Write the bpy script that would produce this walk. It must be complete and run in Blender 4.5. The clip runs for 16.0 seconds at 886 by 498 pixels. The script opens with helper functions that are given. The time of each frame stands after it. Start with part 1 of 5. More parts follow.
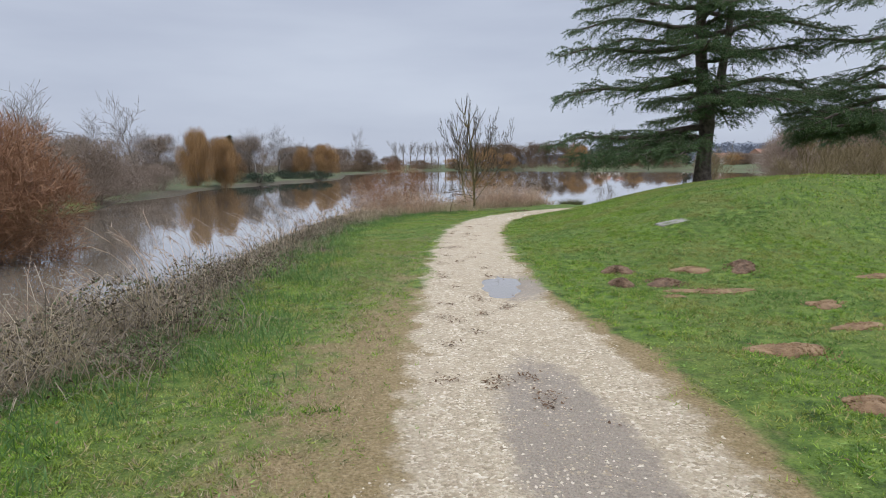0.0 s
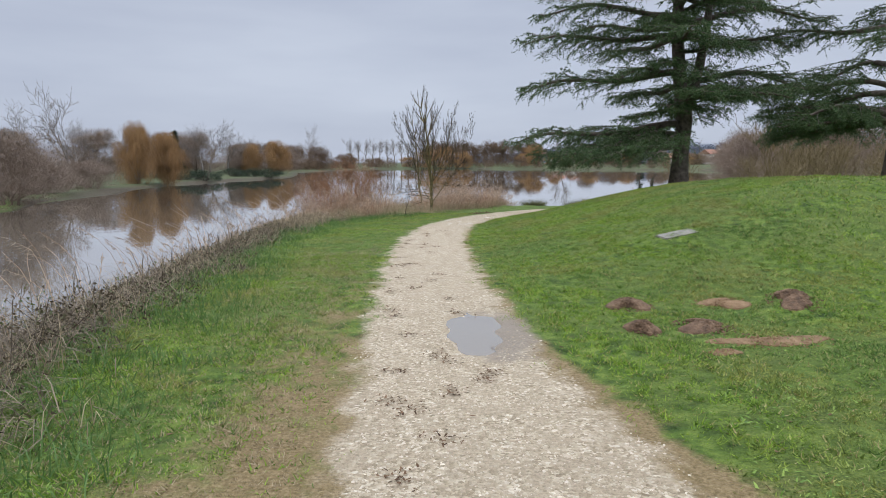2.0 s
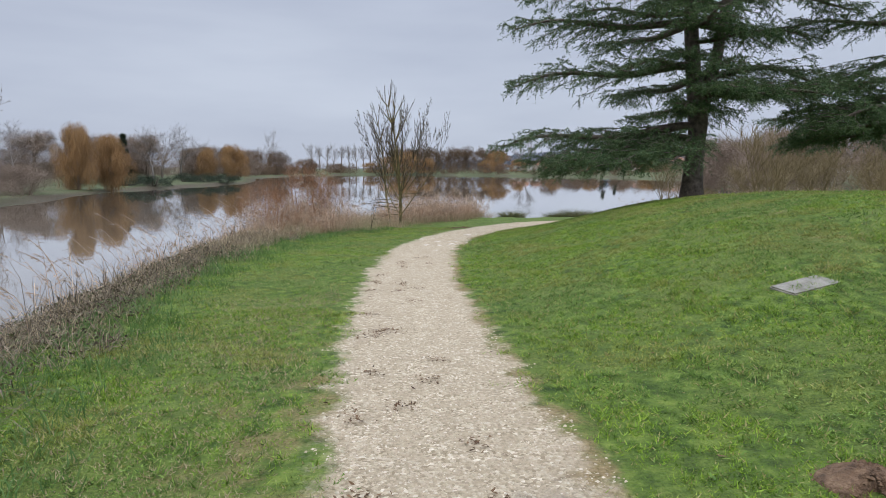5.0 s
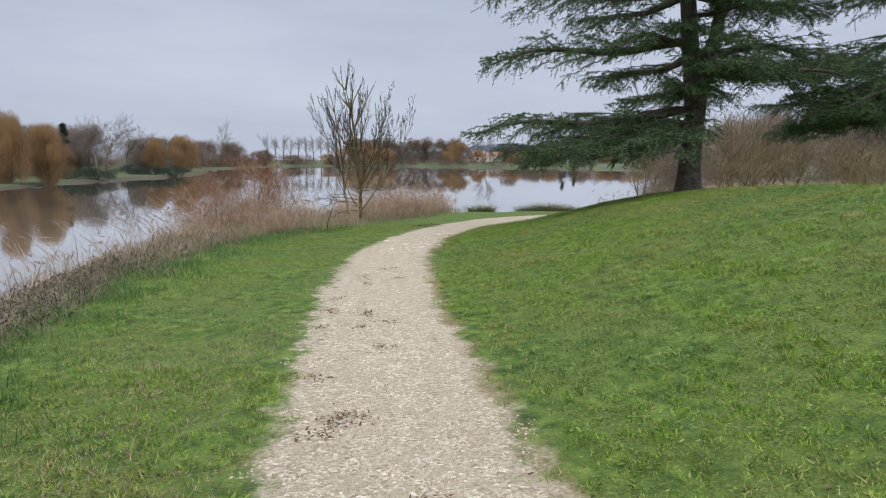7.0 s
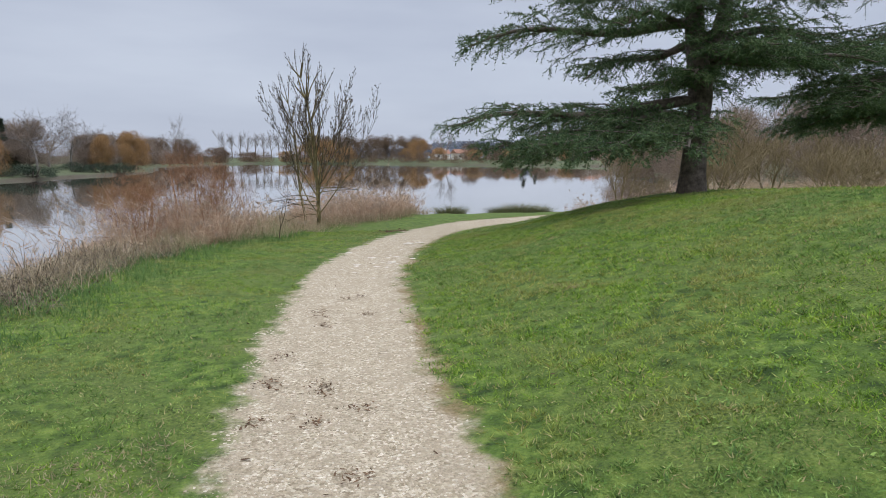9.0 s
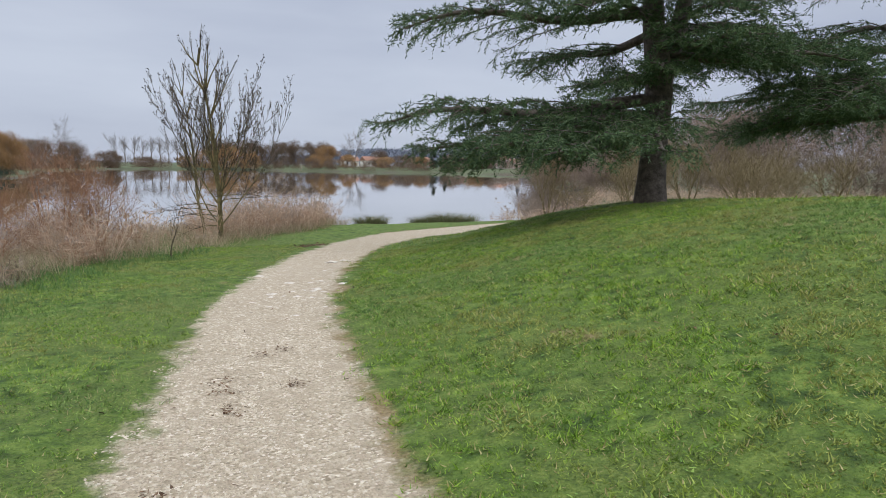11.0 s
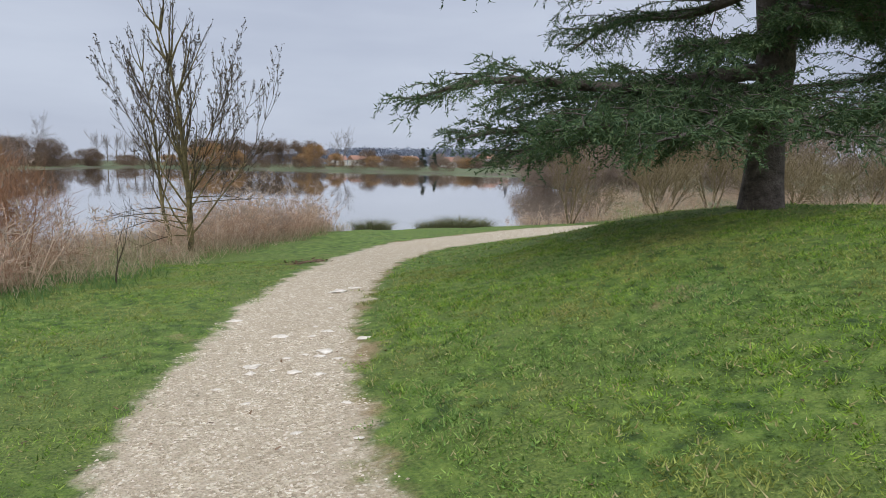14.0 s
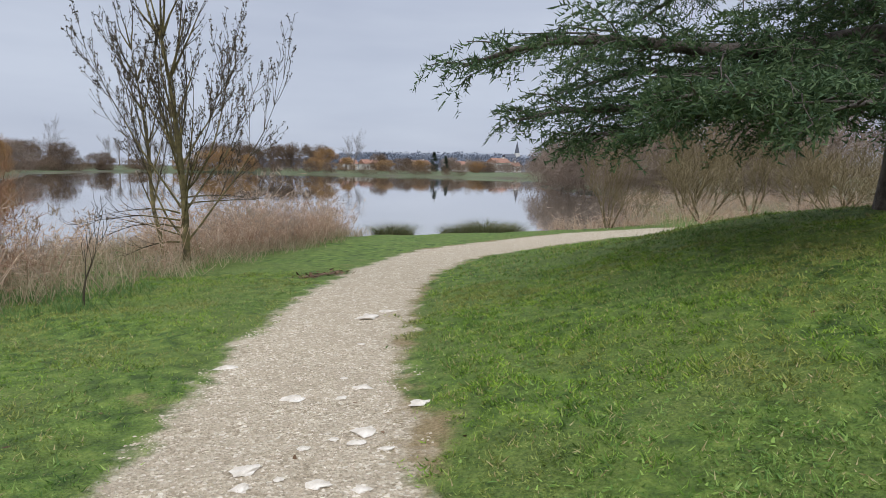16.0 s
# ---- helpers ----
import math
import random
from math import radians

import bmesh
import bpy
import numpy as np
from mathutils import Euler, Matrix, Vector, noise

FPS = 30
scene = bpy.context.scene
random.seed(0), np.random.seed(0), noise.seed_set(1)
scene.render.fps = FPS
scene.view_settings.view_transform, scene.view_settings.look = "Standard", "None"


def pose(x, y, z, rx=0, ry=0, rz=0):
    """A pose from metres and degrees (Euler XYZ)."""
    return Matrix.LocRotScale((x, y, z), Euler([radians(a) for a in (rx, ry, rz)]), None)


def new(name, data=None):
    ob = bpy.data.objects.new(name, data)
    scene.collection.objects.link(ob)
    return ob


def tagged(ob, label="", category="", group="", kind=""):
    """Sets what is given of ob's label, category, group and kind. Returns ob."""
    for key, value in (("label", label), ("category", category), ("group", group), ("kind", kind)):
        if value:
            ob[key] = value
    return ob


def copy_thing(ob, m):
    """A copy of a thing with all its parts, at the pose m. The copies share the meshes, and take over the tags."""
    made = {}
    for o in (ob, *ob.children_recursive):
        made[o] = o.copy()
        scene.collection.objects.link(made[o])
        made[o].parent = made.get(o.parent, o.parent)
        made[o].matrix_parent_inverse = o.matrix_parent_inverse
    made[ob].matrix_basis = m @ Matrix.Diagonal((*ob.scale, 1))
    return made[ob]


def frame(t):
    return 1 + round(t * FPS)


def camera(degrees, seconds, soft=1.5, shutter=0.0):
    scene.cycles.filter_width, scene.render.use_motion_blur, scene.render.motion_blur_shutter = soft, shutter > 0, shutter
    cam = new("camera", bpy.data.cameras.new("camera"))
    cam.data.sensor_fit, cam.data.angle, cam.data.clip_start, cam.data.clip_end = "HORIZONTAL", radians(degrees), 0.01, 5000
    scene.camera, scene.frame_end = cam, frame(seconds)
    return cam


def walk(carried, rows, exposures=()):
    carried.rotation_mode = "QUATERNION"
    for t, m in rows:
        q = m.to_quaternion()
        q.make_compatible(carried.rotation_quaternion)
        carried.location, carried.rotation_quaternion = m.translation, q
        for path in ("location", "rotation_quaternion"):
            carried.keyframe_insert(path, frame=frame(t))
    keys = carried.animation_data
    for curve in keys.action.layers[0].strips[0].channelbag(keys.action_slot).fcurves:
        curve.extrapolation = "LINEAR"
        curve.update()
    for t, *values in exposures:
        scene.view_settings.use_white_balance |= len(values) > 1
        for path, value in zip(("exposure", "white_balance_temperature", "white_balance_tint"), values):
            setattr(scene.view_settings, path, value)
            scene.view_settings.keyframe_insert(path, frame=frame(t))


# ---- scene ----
cam = camera(68.7, 16.0, soft=0.8)
METRES, EYE, TILT, LEAN, TURN = 18.0, 1.5, -7.5, 0.5, 0.0
ROWS = [
    (0.0, 0.0, 0.0, 0.0, -0.0, 0.0, -0.0),
    (0.5, -0.0012, 0.031, 0.0053, -1.28, -0.1, 0.06),
    (1.0, 0.0006, 0.0642, 0.0099, -1.5, -0.1, 0.1),
    (1.5, 0.0003, 0.096, 0.012, -2.22, -0.16, 0.15),
    (2.0, 0.0036, 0.1285, 0.0152, -3.86, -0.13, 0.13),
    (2.5, 0.0071, 0.1618, 0.021, -6.07, 0.54, 0.03),
    (3.0, 0.0044, 0.1932, 0.0261, -7.72, 0.74, 0.0),
    (3.5, 0.002, 0.2253, 0.0287, -7.05, 0.66, 0.08),
    (4.0, -0.0006, 0.2562, 0.0334, -6.58, 0.65, 0.05),
    (6.5, 0.0026, 0.4147, 0.0539, -9.73, -0.28, 0.73),
    (7.0, 0.0053, 0.446, 0.057, -10.74, -0.4, 0.79),
    (7.5, 0.0052, 0.4773, 0.0618, -11.4, -0.47, 0.76),
    (8.0, 0.0079, 0.5081, 0.0649, -11.67, -0.48, 0.84),
    (8.5, 0.0116, 0.5394, 0.0685, -12.5, -0.6, 0.93),
    (9.0, 0.0157, 0.5688, 0.0728, -14.19, -0.68, 1.17),
    (9.5, 0.0216, 0.5995, 0.0776, -14.94, -0.44, 1.24),
    (10.0, 0.0227, 0.6285, 0.0797, -18.86, -0.22, 1.55),
    (12.5, 0.0357, 0.7812, 0.0921, -23.18, -0.27, 1.58),
    (13.0, 0.0434, 0.8117, 0.0957, -23.22, -0.28, 1.57),
    (13.5, 0.0462, 0.8413, 0.0988, -23.26, -0.29, 1.54),
    (14.0, 0.0507, 0.8726, 0.1018, -23.35, -0.27, 1.53),
    (14.5, 0.0515, 0.9036, 0.1045, -23.37, -0.03, 1.41),
    (15.0, 0.057, 0.9367, 0.1057, -22.74, 0.08, 1.52),
    (15.5, 0.0644, 0.9673, 0.1064, -22.39, 0.16, 1.42),
    (16.0, 0.0688, 0.9874, 0.1065, -22.46, 0.14, 1.44),
]
walk(cam, [(t, pose(0, 0, EYE, TILT, LEAN, TURN) @ pose(METRES * x, METRES * y, METRES * z, 90 + pitch, roll, yaw)) for t, x, y, z, yaw, pitch, roll in ROWS])

# ---------------------------------------------------------------- light
SUN_EL, SUN_AZ = 48.0, 215.0
world = bpy.data.worlds.new("overcast")
scene.world = world
world.use_nodes = True
wn, wl = world.node_tree.nodes, world.node_tree.links
wn.clear()


def wnode(kind, **kw):
    n = wn.new(kind)
    for k, v in kw.items():
        n.inputs[k].default_value = v
    return n


w_out = wn.new("ShaderNodeOutputWorld")
w_bg = wnode("ShaderNodeBackground", Strength=1.0)
w_tc = wn.new("ShaderNodeTexCoord")
w_sky = wn.new("ShaderNodeTexSky")
w_sky.sky_type, w_sky.sun_disc = "NISHITA", False
w_sky.sun_elevation, w_sky.sun_rotation = radians(SUN_EL), radians(SUN_AZ)
w_dim = wn.new("ShaderNodeVectorMath")
w_dim.operation = "SCALE"
w_dim.inputs["Scale"].default_value = 0.06
w_sep = wn.new("ShaderNodeSeparateXYZ")
w_map = wn.new("ShaderNodeMapping")
w_map.inputs["Scale"].default_value = (1.0, 1.0, 5.0)
w_noise = wnode("ShaderNodeTexNoise", Scale=1.6, Detail=5.0, Roughness=0.5)
w_clouds = wn.new("ShaderNodeValToRGB")
w_clouds.color_ramp.elements[0].position, w_clouds.color_ramp.elements[0].color = 0.3, (0.422, 0.472, 0.605, 1)
w_clouds.color_ramp.elements[1].position, w_clouds.color_ramp.elements[1].color = 0.72, (0.59, 0.648, 0.772, 1)
w_lift = wn.new("ShaderNodeMapRange")  # an overcast sky is brightest overhead
w_lift.interpolation_type = "SMOOTHSTEP"
for k, v in zip(("From Min", "From Max", "To Min", "To Max"), (0.2, 1.0, 1.0, 4.8)):
    w_lift.inputs[k].default_value = v
w_mul = wn.new("ShaderNodeVectorMath")
w_mul.operation = "SCALE"
w_mix = wn.new("ShaderNodeMix")
w_mix.data_type = "RGBA"
w_mix.inputs["Factor"].default_value = 0.92
wl.new(w_tc.outputs["Generated"], w_sep.inputs[0])
wl.new(w_tc.outputs["Generated"], w_map.inputs["Vector"])
wl.new(w_map.outputs[0], w_noise.inputs["Vector"])
wl.new(w_noise.outputs["Fac"], w_clouds.inputs["Fac"])
wl.new(w_sep.outputs["Z"], w_lift.inputs["Value"])
wl.new(w_clouds.outputs["Color"], w_mul.inputs[0])
wl.new(w_lift.outputs["Result"], w_mul.inputs["Scale"])
wl.new(w_sky.outputs["Color"], w_dim.inputs[0])
wl.new(w_dim.outputs["Vector"], w_mix.inputs["A"])
wl.new(w_mul.outputs["Vector"], w_mix.inputs["B"])
wl.new(w_mix.outputs["Result"], w_bg.inputs["Color"])
wl.new(w_bg.outputs[0], w_out.inputs["Surface"])

sun = new("sun", bpy.data.lights.new("sun", "SUN"))
sun.data.energy, sun.data.angle, sun.data.color = 1.1, radians(30), (1.0, 0.97, 0.93)
sun.matrix_world = pose(0, 0, 60, 90 - SUN_EL, 0, -SUN_AZ + 180)


# ---------------------------------------------------------------- materials
def mat(name, colours, rough=0.8, scale=6.0, bump=0.0, bump_scale=60.0, island=0.0, spec=0.3, coarse=0.0, trans=0.0):
    """Colours run dark to light over a two-scale noise; island: share of the random value of each loose piece."""
    m = bpy.data.materials.new(name)
    m.use_nodes = True
    n, l = m.node_tree.nodes, m.node_tree.links
    b = n["Principled BSDF"]
    b.inputs["Roughness"].default_value = rough
    b.inputs["Specular IOR Level"].default_value = spec
    tc = n.new("ShaderNodeTexCoord")
    no = n.new("ShaderNodeTexNoise")
    no.inputs["Scale"].default_value, no.inputs["Detail"].default_value, no.inputs["Roughness"].default_value = scale, 6.0, 0.65
    l.new(tc.outputs["Object"], no.inputs["Vector"])
    fac = no.outputs["Fac"]

    def blend(a, c, share):
        x = n.new("ShaderNodeMix")
        x.inputs["Factor"].default_value = share
        l.new(a, x.inputs["A"])
        l.new(c, x.inputs["B"])
        return x.outputs["Result"]

    if coarse:
        big = n.new("ShaderNodeTexNoise")
        big.inputs["Scale"].default_value, big.inputs["Detail"].default_value = coarse, 3.0
        l.new(tc.outputs["Object"], big.inputs["Vector"])
        fac = blend(fac, big.outputs["Fac"], 0.5)
    if island:
        g = n.new("ShaderNodeNewGeometry")
        fac = blend(fac, g.outputs["Random Per Island"], island)
    r = n.new("ShaderNodeValToRGB")
    e = r.color_ramp.elements
    lo, hi = (0.32, 0.68) if not island else (0.15, 0.85)
    e[0].position, e[1].position = lo, hi
    e[0].color, e[1].color = (*colours[0], 1), (*colours[-1], 1)
    for i, c in enumerate(colours[1:-1]):
        e.new(lo + (hi - lo) * (i + 1) / (len(colours) - 1)).color = (*c, 1)
    l.new(fac, r.inputs["Fac"])
    l.new(r.outputs["Color"], b.inputs["Base Color"])
    if bump:
        fine = n.new("ShaderNodeTexNoise")
        fine.inputs["Scale"].default_value, fine.inputs["Detail"].default_value = bump_scale, 5.0
        l.new(tc.outputs["Object"], fine.inputs["Vector"])
        bp = n.new("ShaderNodeBump")
        bp.inputs["Strength"].default_value, bp.inputs["Distance"].default_value = bump, 0.02
        l.new(fine.outputs["Fac"], bp.inputs["Height"])
        l.new(bp.outputs["Normal"], b.inputs["Normal"])
    if trans:
        t = n.new("ShaderNodeBsdfTranslucent")
        l.new(r.outputs["Color"], t.inputs["Color"])
        x = n.new("ShaderNodeMixShader")
        x.inputs["Fac"].default_value = trans
        l.new(b.outputs[0], x.inputs[1])
        l.new(t.outputs[0], x.inputs[2])
        l.new(x.outputs[0], n["Material Output"].inputs["Surface"])
    return m


M_BARK = mat("cedar_bark", [(0.045, 0.035, 0.028), (0.10, 0.08, 0.065), (0.15, 0.125, 0.10)], 0.9, 9, 1.0, 30)
M_NEEDLE = mat("cedar_needles", [(0.030, 0.058, 0.028), (0.068, 0.112, 0.046), (0.14, 0.185, 0.075)], 0.7, 1.2, island=0.5, spec=0.2, trans=0.2)
M_TWIG = mat("bare_twigs", [(0.035, 0.029, 0.020), (0.075, 0.060, 0.038), (0.12, 0.096, 0.058)], 0.85, 4, spec=0.1)
M_MOSSY = mat("lichened_bark", [(0.055, 0.045, 0.028), (0.15, 0.125, 0.06), (0.26, 0.205, 0.09)], 0.9, 5, 0.6, 40, spec=0.1)
M_FARTWIG = mat("far_twigs", [(0.13, 0.112, 0.098), (0.19, 0.165, 0.145), (0.25, 0.22, 0.195)], 0.9, 0.6, island=0.4, spec=0.05)
M_BROWNTWIG = mat("brown_twigs", [(0.13, 0.098, 0.076), (0.225, 0.172, 0.132), (0.32, 0.25, 0.19)], 0.9, 0.5, island=0.4, spec=0.05)
M_YELLOWTWIG = mat("yellow_twigs", [(0.10, 0.078, 0.042), (0.17, 0.132, 0.072), (0.25, 0.195, 0.11)], 0.9, 0.8, island=0.4, spec=0.05)
M_ORANGE = mat("willow_withies", [(0.19, 0.105, 0.045), (0.29, 0.17, 0.075), (0.37, 0.235, 0.11)], 0.85, 0.6, island=0.5, spec=0.1)
M_RUST = mat("rust_twigs", [(0.16, 0.080, 0.045), (0.26, 0.14, 0.078), (0.35, 0.20, 0.115)], 0.85, 0.8, island=0.5, spec=0.1)
M_RUSSET = mat("russet_leaves", [(0.085, 0.060, 0.042), (0.145, 0.100, 0.066), (0.21, 0.145, 0.09)], 0.85, 0.25, island=0.5, spec=0.1)
M_DARKGREEN = mat("evergreen_leaves", [(0.020, 0.030, 0.020), (0.035, 0.05, 0.030), (0.055, 0.075, 0.045)], 0.8, 0.4, island=0.5, spec=0.1)
M_REED = mat("dry_reed", [(0.27, 0.16, 0.10), (0.50, 0.345, 0.23), (0.68, 0.53, 0.39)], 0.8, 1.0, island=0.6, spec=0.15, trans=0.4)
M_PLUME = mat("reed_plume", [(0.30, 0.22, 0.16), (0.44, 0.36, 0.28)], 0.95, 3.0, island=0.5, spec=0.05, trans=0.3)
M_STRAW = mat("dry_grass", [(0.21, 0.16, 0.095), (0.36, 0.285, 0.175), (0.50, 0.41, 0.27)], 0.85, 1.0, island=0.6, spec=0.1, trans=0.35)
M_BRAMBLE = mat("bramble_stems", [(0.065, 0.050, 0.036), (0.14, 0.11, 0.077), (0.28, 0.225, 0.155)], 0.85, 1.2, island=0.6, spec=0.1)
M_BRLEAF = mat("bramble_leaves", [(0.045, 0.034, 0.022), (0.09, 0.066, 0.036), (0.085, 0.115, 0.042)], 0.75, 1.0, island=0.7, spec=0.2, trans=0.2)
M_WEED = mat("weed_leaves", [(0.05, 0.105, 0.016), (0.12, 0.21, 0.03), (0.25, 0.34, 0.065)], 0.55, 3.0, island=0.6, spec=0.3, trans=0.2)
M_DARKGRASS = mat("bank_grass", [(0.055, 0.11, 0.028), (0.095, 0.175, 0.045), (0.16, 0.24, 0.075)], 0.65, 0.9, island=0.5, spec=0.25, trans=0.3)
M_RUSH = mat("rush_blades", [(0.07, 0.085, 0.035), (0.13, 0.14, 0.065), (0.24, 0.20, 0.10)], 0.8, 1.0, island=0.6, spec=0.15, trans=0.2)
M_STONE = mat("limestone", [(0.26, 0.205, 0.135), (0.43, 0.355, 0.25), (0.62, 0.54, 0.42)], 0.85, 12, island=0.6, spec=0.2)
M_FLAT = mat("pale_stone", [(0.38, 0.32, 0.24), (0.55, 0.48, 0.38), (0.68, 0.61, 0.51)], 0.85, 8, 0.5, 60)
M_SOIL = mat("mole_soil", [(0.062, 0.038, 0.023), (0.13, 0.078, 0.045), (0.21, 0.135, 0.08)], 0.95, 14, 1.0, 70)
M_DRYSOIL = mat("dry_soil", [(0.12, 0.07, 0.035), (0.19, 0.115, 0.058), (0.27, 0.175, 0.095)], 0.95, 9, 1.0, 60)
M_LEAF = mat("dead_leaves", [(0.06, 0.035, 0.020), (0.12, 0.07, 0.038), (0.19, 0.115, 0.065)], 0.85, 6, island=0.7, spec=0.15)
M_CONC = mat("concrete", [(0.13, 0.12, 0.09), (0.20, 0.185, 0.15), (0.27, 0.25, 0.21)], 0.9, 10, 0.5, 80)
M_WALL = mat("render_wall", [(0.55, 0.52, 0.46), (0.68, 0.65, 0.58)], 0.9, 0.6)
M_ROOF = mat("tile_roof", [(0.20, 0.10, 0.065), (0.30, 0.16, 0.105)], 0.9, 1.0)
M_SLATE = mat("slate_roof", [(0.07, 0.075, 0.085), (0.12, 0.125, 0.14)], 0.7, 0.8)
M_GLASS = mat("window_pane", [(0.03, 0.035, 0.04), (0.05, 0.055, 0.06)], 0.15, 1.0, spec=0.5)
M_CARPAINT = mat("white_paint", [(0.62, 0.63, 0.64), (0.72, 0.73, 0.74)], 0.25, 1.0, spec=0.5)
M_TYRE = mat("tyre", [(0.02, 0.02, 0.02), (0.035, 0.035, 0.035)], 0.9, 5)
# distance haze painted in: woods coloured pale blue-grey
M_HAZY_WOOD = mat("hazy_far_wood", [(0.13, 0.145, 0.17), (0.18, 0.19, 0.215)], 0.95, 0.03, island=0.4, spec=0.0)


def grass_material(name):
    """Turf that runs from deep green to yellowed, in broad patches, tufts and single blades."""
    m = bpy.data.materials.new(name)
    m.use_nodes = True
    n, l = m.node_tree.nodes, m.node_tree.links
    b = n["Principled BSDF"]
    b.inputs["Roughness"].default_value, b.inputs["Specular IOR Level"].default_value = 0.6, 0.25
    tc, geo = n.new("ShaderNodeTexCoord"), n.new("ShaderNodeNewGeometry")

    def noise_at(scale, detail):
        x = n.new("ShaderNodeTexNoise")
        x.inputs["Scale"].default_value, x.inputs["Detail"].default_value = scale, detail
        l.new(tc.outputs["Object"], x.inputs["Vector"])
        return x.outputs["Fac"]

    def ramp(fac, stops):
        r = n.new("ShaderNodeValToRGB")
        e = r.color_ramp.elements
        e[0].position, e[0].color = stops[0][0], (*stops[0][1], 1)
        e[1].position, e[1].color = stops[-1][0], (*stops[-1][1], 1)
        for p, c in stops[1:-1]:
            e.new(p).color = (*c, 1)
        l.new(fac, r.inputs["Fac"])
        return r.outputs["Color"]

    def mix(f, a, c, kind="RGBA"):
        x = n.new("ShaderNodeMix")
        x.data_type = kind
        for key, q in (("Factor", f), ("A", a), ("B", c)):
            if isinstance(q, float):
                x.inputs[key].default_value = q
            else:
                l.new(q, x.inputs[key])
        return x.outputs["Result"]

    def span(v, lo, hi, top):
        x = n.new("ShaderNodeMapRange")
        x.interpolation_type = "SMOOTHSTEP"
        x.inputs["From Min"].default_value, x.inputs["From Max"].default_value, x.inputs["To Max"].default_value = lo, hi, top
        l.new(v, x.inputs["Value"])
        return x.outputs["Result"]

    single = geo.outputs["Random Per Island"]
    tuft = mix(0.55, noise_at(7.0, 4.0), single, "FLOAT")
    green = ramp(tuft, [(0.2, (0.042, 0.085, 0.009)), (0.5, (0.155, 0.265, 0.024)), (0.8, (0.34, 0.45, 0.055))])
    cold = ramp(tuft, [(0.2, (0.040, 0.085, 0.018)), (0.5, (0.125, 0.215, 0.045)), (0.8, (0.28, 0.37, 0.11))])
    yellow = ramp(tuft, [(0.2, (0.095, 0.105, 0.025)), (0.5, (0.24, 0.25, 0.055)), (0.8, (0.42, 0.39, 0.13))])
    colour = mix(span(noise_at(0.45, 3.0), 0.45, 0.62, 0.9), green, cold)
    colour = mix(span(noise_at(0.85, 5.0), 0.48, 0.64, 0.8), colour, yellow)
    colour = mix(span(single, 0.86, 0.90, 0.85), colour, ramp(noise_at(30.0, 2.0), [(0.3, (0.24, 0.17, 0.075)), (0.7, (0.44, 0.36, 0.19))]))
    l.new(colour, b.inputs["Base Color"])
    t, x = n.new("ShaderNodeBsdfTranslucent"), n.new("ShaderNodeMixShader")
    l.new(colour, t.inputs["Color"])
    x.inputs["Fac"].default_value = 0.2
    l.new(b.outputs[0], x.inputs[1])
    l.new(t.outputs[0], x.inputs[2])
    l.new(x.outputs[0], n["Material Output"].inputs["Surface"])
    return m


M_GRASS = grass_material("grass_blades")


def water_material(name, deep, rough, ripple, scale):
    m = bpy.data.materials.new(name)
    m.use_nodes = True
    n, l = m.node_tree.nodes, m.node_tree.links
    b = n["Principled BSDF"]
    b.inputs["Base Color"].default_value = (*deep, 1)
    b.inputs["Roughness"].default_value = rough
    b.inputs["IOR"].default_value = 1.33
    b.inputs["Coat Weight"].default_value, b.inputs["Coat IOR"].default_value, b.inputs["Coat Roughness"].default_value = 1.0, 1.4, rough
    tc = n.new("ShaderNodeTexCoord")
    a = n.new("ShaderNodeTexNoise")
    a.inputs["Scale"].default_value, a.inputs["Detail"].default_value = scale, 3.0
    bp = n.new("ShaderNodeBump")
    bp.inputs["Strength"].default_value, bp.inputs["Distance"].default_value = ripple, 0.02
    l.new(tc.outputs["Object"], a.inputs["Vector"])
    l.new(a.outputs["Fac"], bp.inputs["Height"])
    l.new(bp.outputs["Normal"], b.inputs["Normal"])
    l.new(bp.outputs["Normal"], b.inputs["Coat Normal"])
    return m


M_WATER = water_material("lake_water", (0.19, 0.16, 0.118), 0.02, 0.10, 1.3)
M_PUDDLE = water_material("puddle_water", (0.20, 0.165, 0.12), 0.05, 0.03, 7.0)

# ---------------------------------------------------------------- the lie of the land
WATER_Z = -1.2
WATER_LINE = np.array([
    (-5.2, -80), (-5.2, 0), (-5.2, 14), (-5.0, 20), (-4.5, 26), (-3.4, 30), (-0.8, 33.6), (3, 35.4), (6.5, 35.9), (13, 36.6),
    (17.4, 38.2), (21, 43), (28, 52), (38, 65), (46, 88), (53, 107), (70, 118), (130, 125), (420, 130),
    (420, 150), (200, 165), (125, 178), (87, 192), (60, 224), (26, 258), (0, 266), (-16, 240), (-22, 205), (-27, 178), (-24, 160),
    (-19, 124), (-23, 105), (-27, 85), (-26, 62), (-23.4, 41), (-18, 28), (-13.5, 18), (-12, 8), (-12, -80)], float)
PATH = np.array([(0.45, -30), (0.42, 0), (0.42, 10), (0.6, 14), (0.78, 16), (1.2, 19), (1.5, 20.5), (2.2, 22.8), (3.1, 25.0),
                 (4.4, 27.5), (6.2, 29.7), (8.9, 31.5), (12.2, 33.4), (16, 34.6), (24, 36), (60, 40)], float)
HALF = 0.66
BANK_TOP = np.array([(-3.5, -20), (-3.3, 1.5), (-2.85, 3.3), (-2.35, 4.2), (-2.1, 5.1), (-1.95, 6.2), (-2.2, 7.7), (-2.4, 12), (-2.55, 15.5), (-2.3, 20), (-1.75, 22.6), (-1.0, 24.6), (0.1, 26.2), (1.3, 27.8), (2.6, 30), (4.6, 32.4), (6.0, 34.6), (6.4, 40)], float)


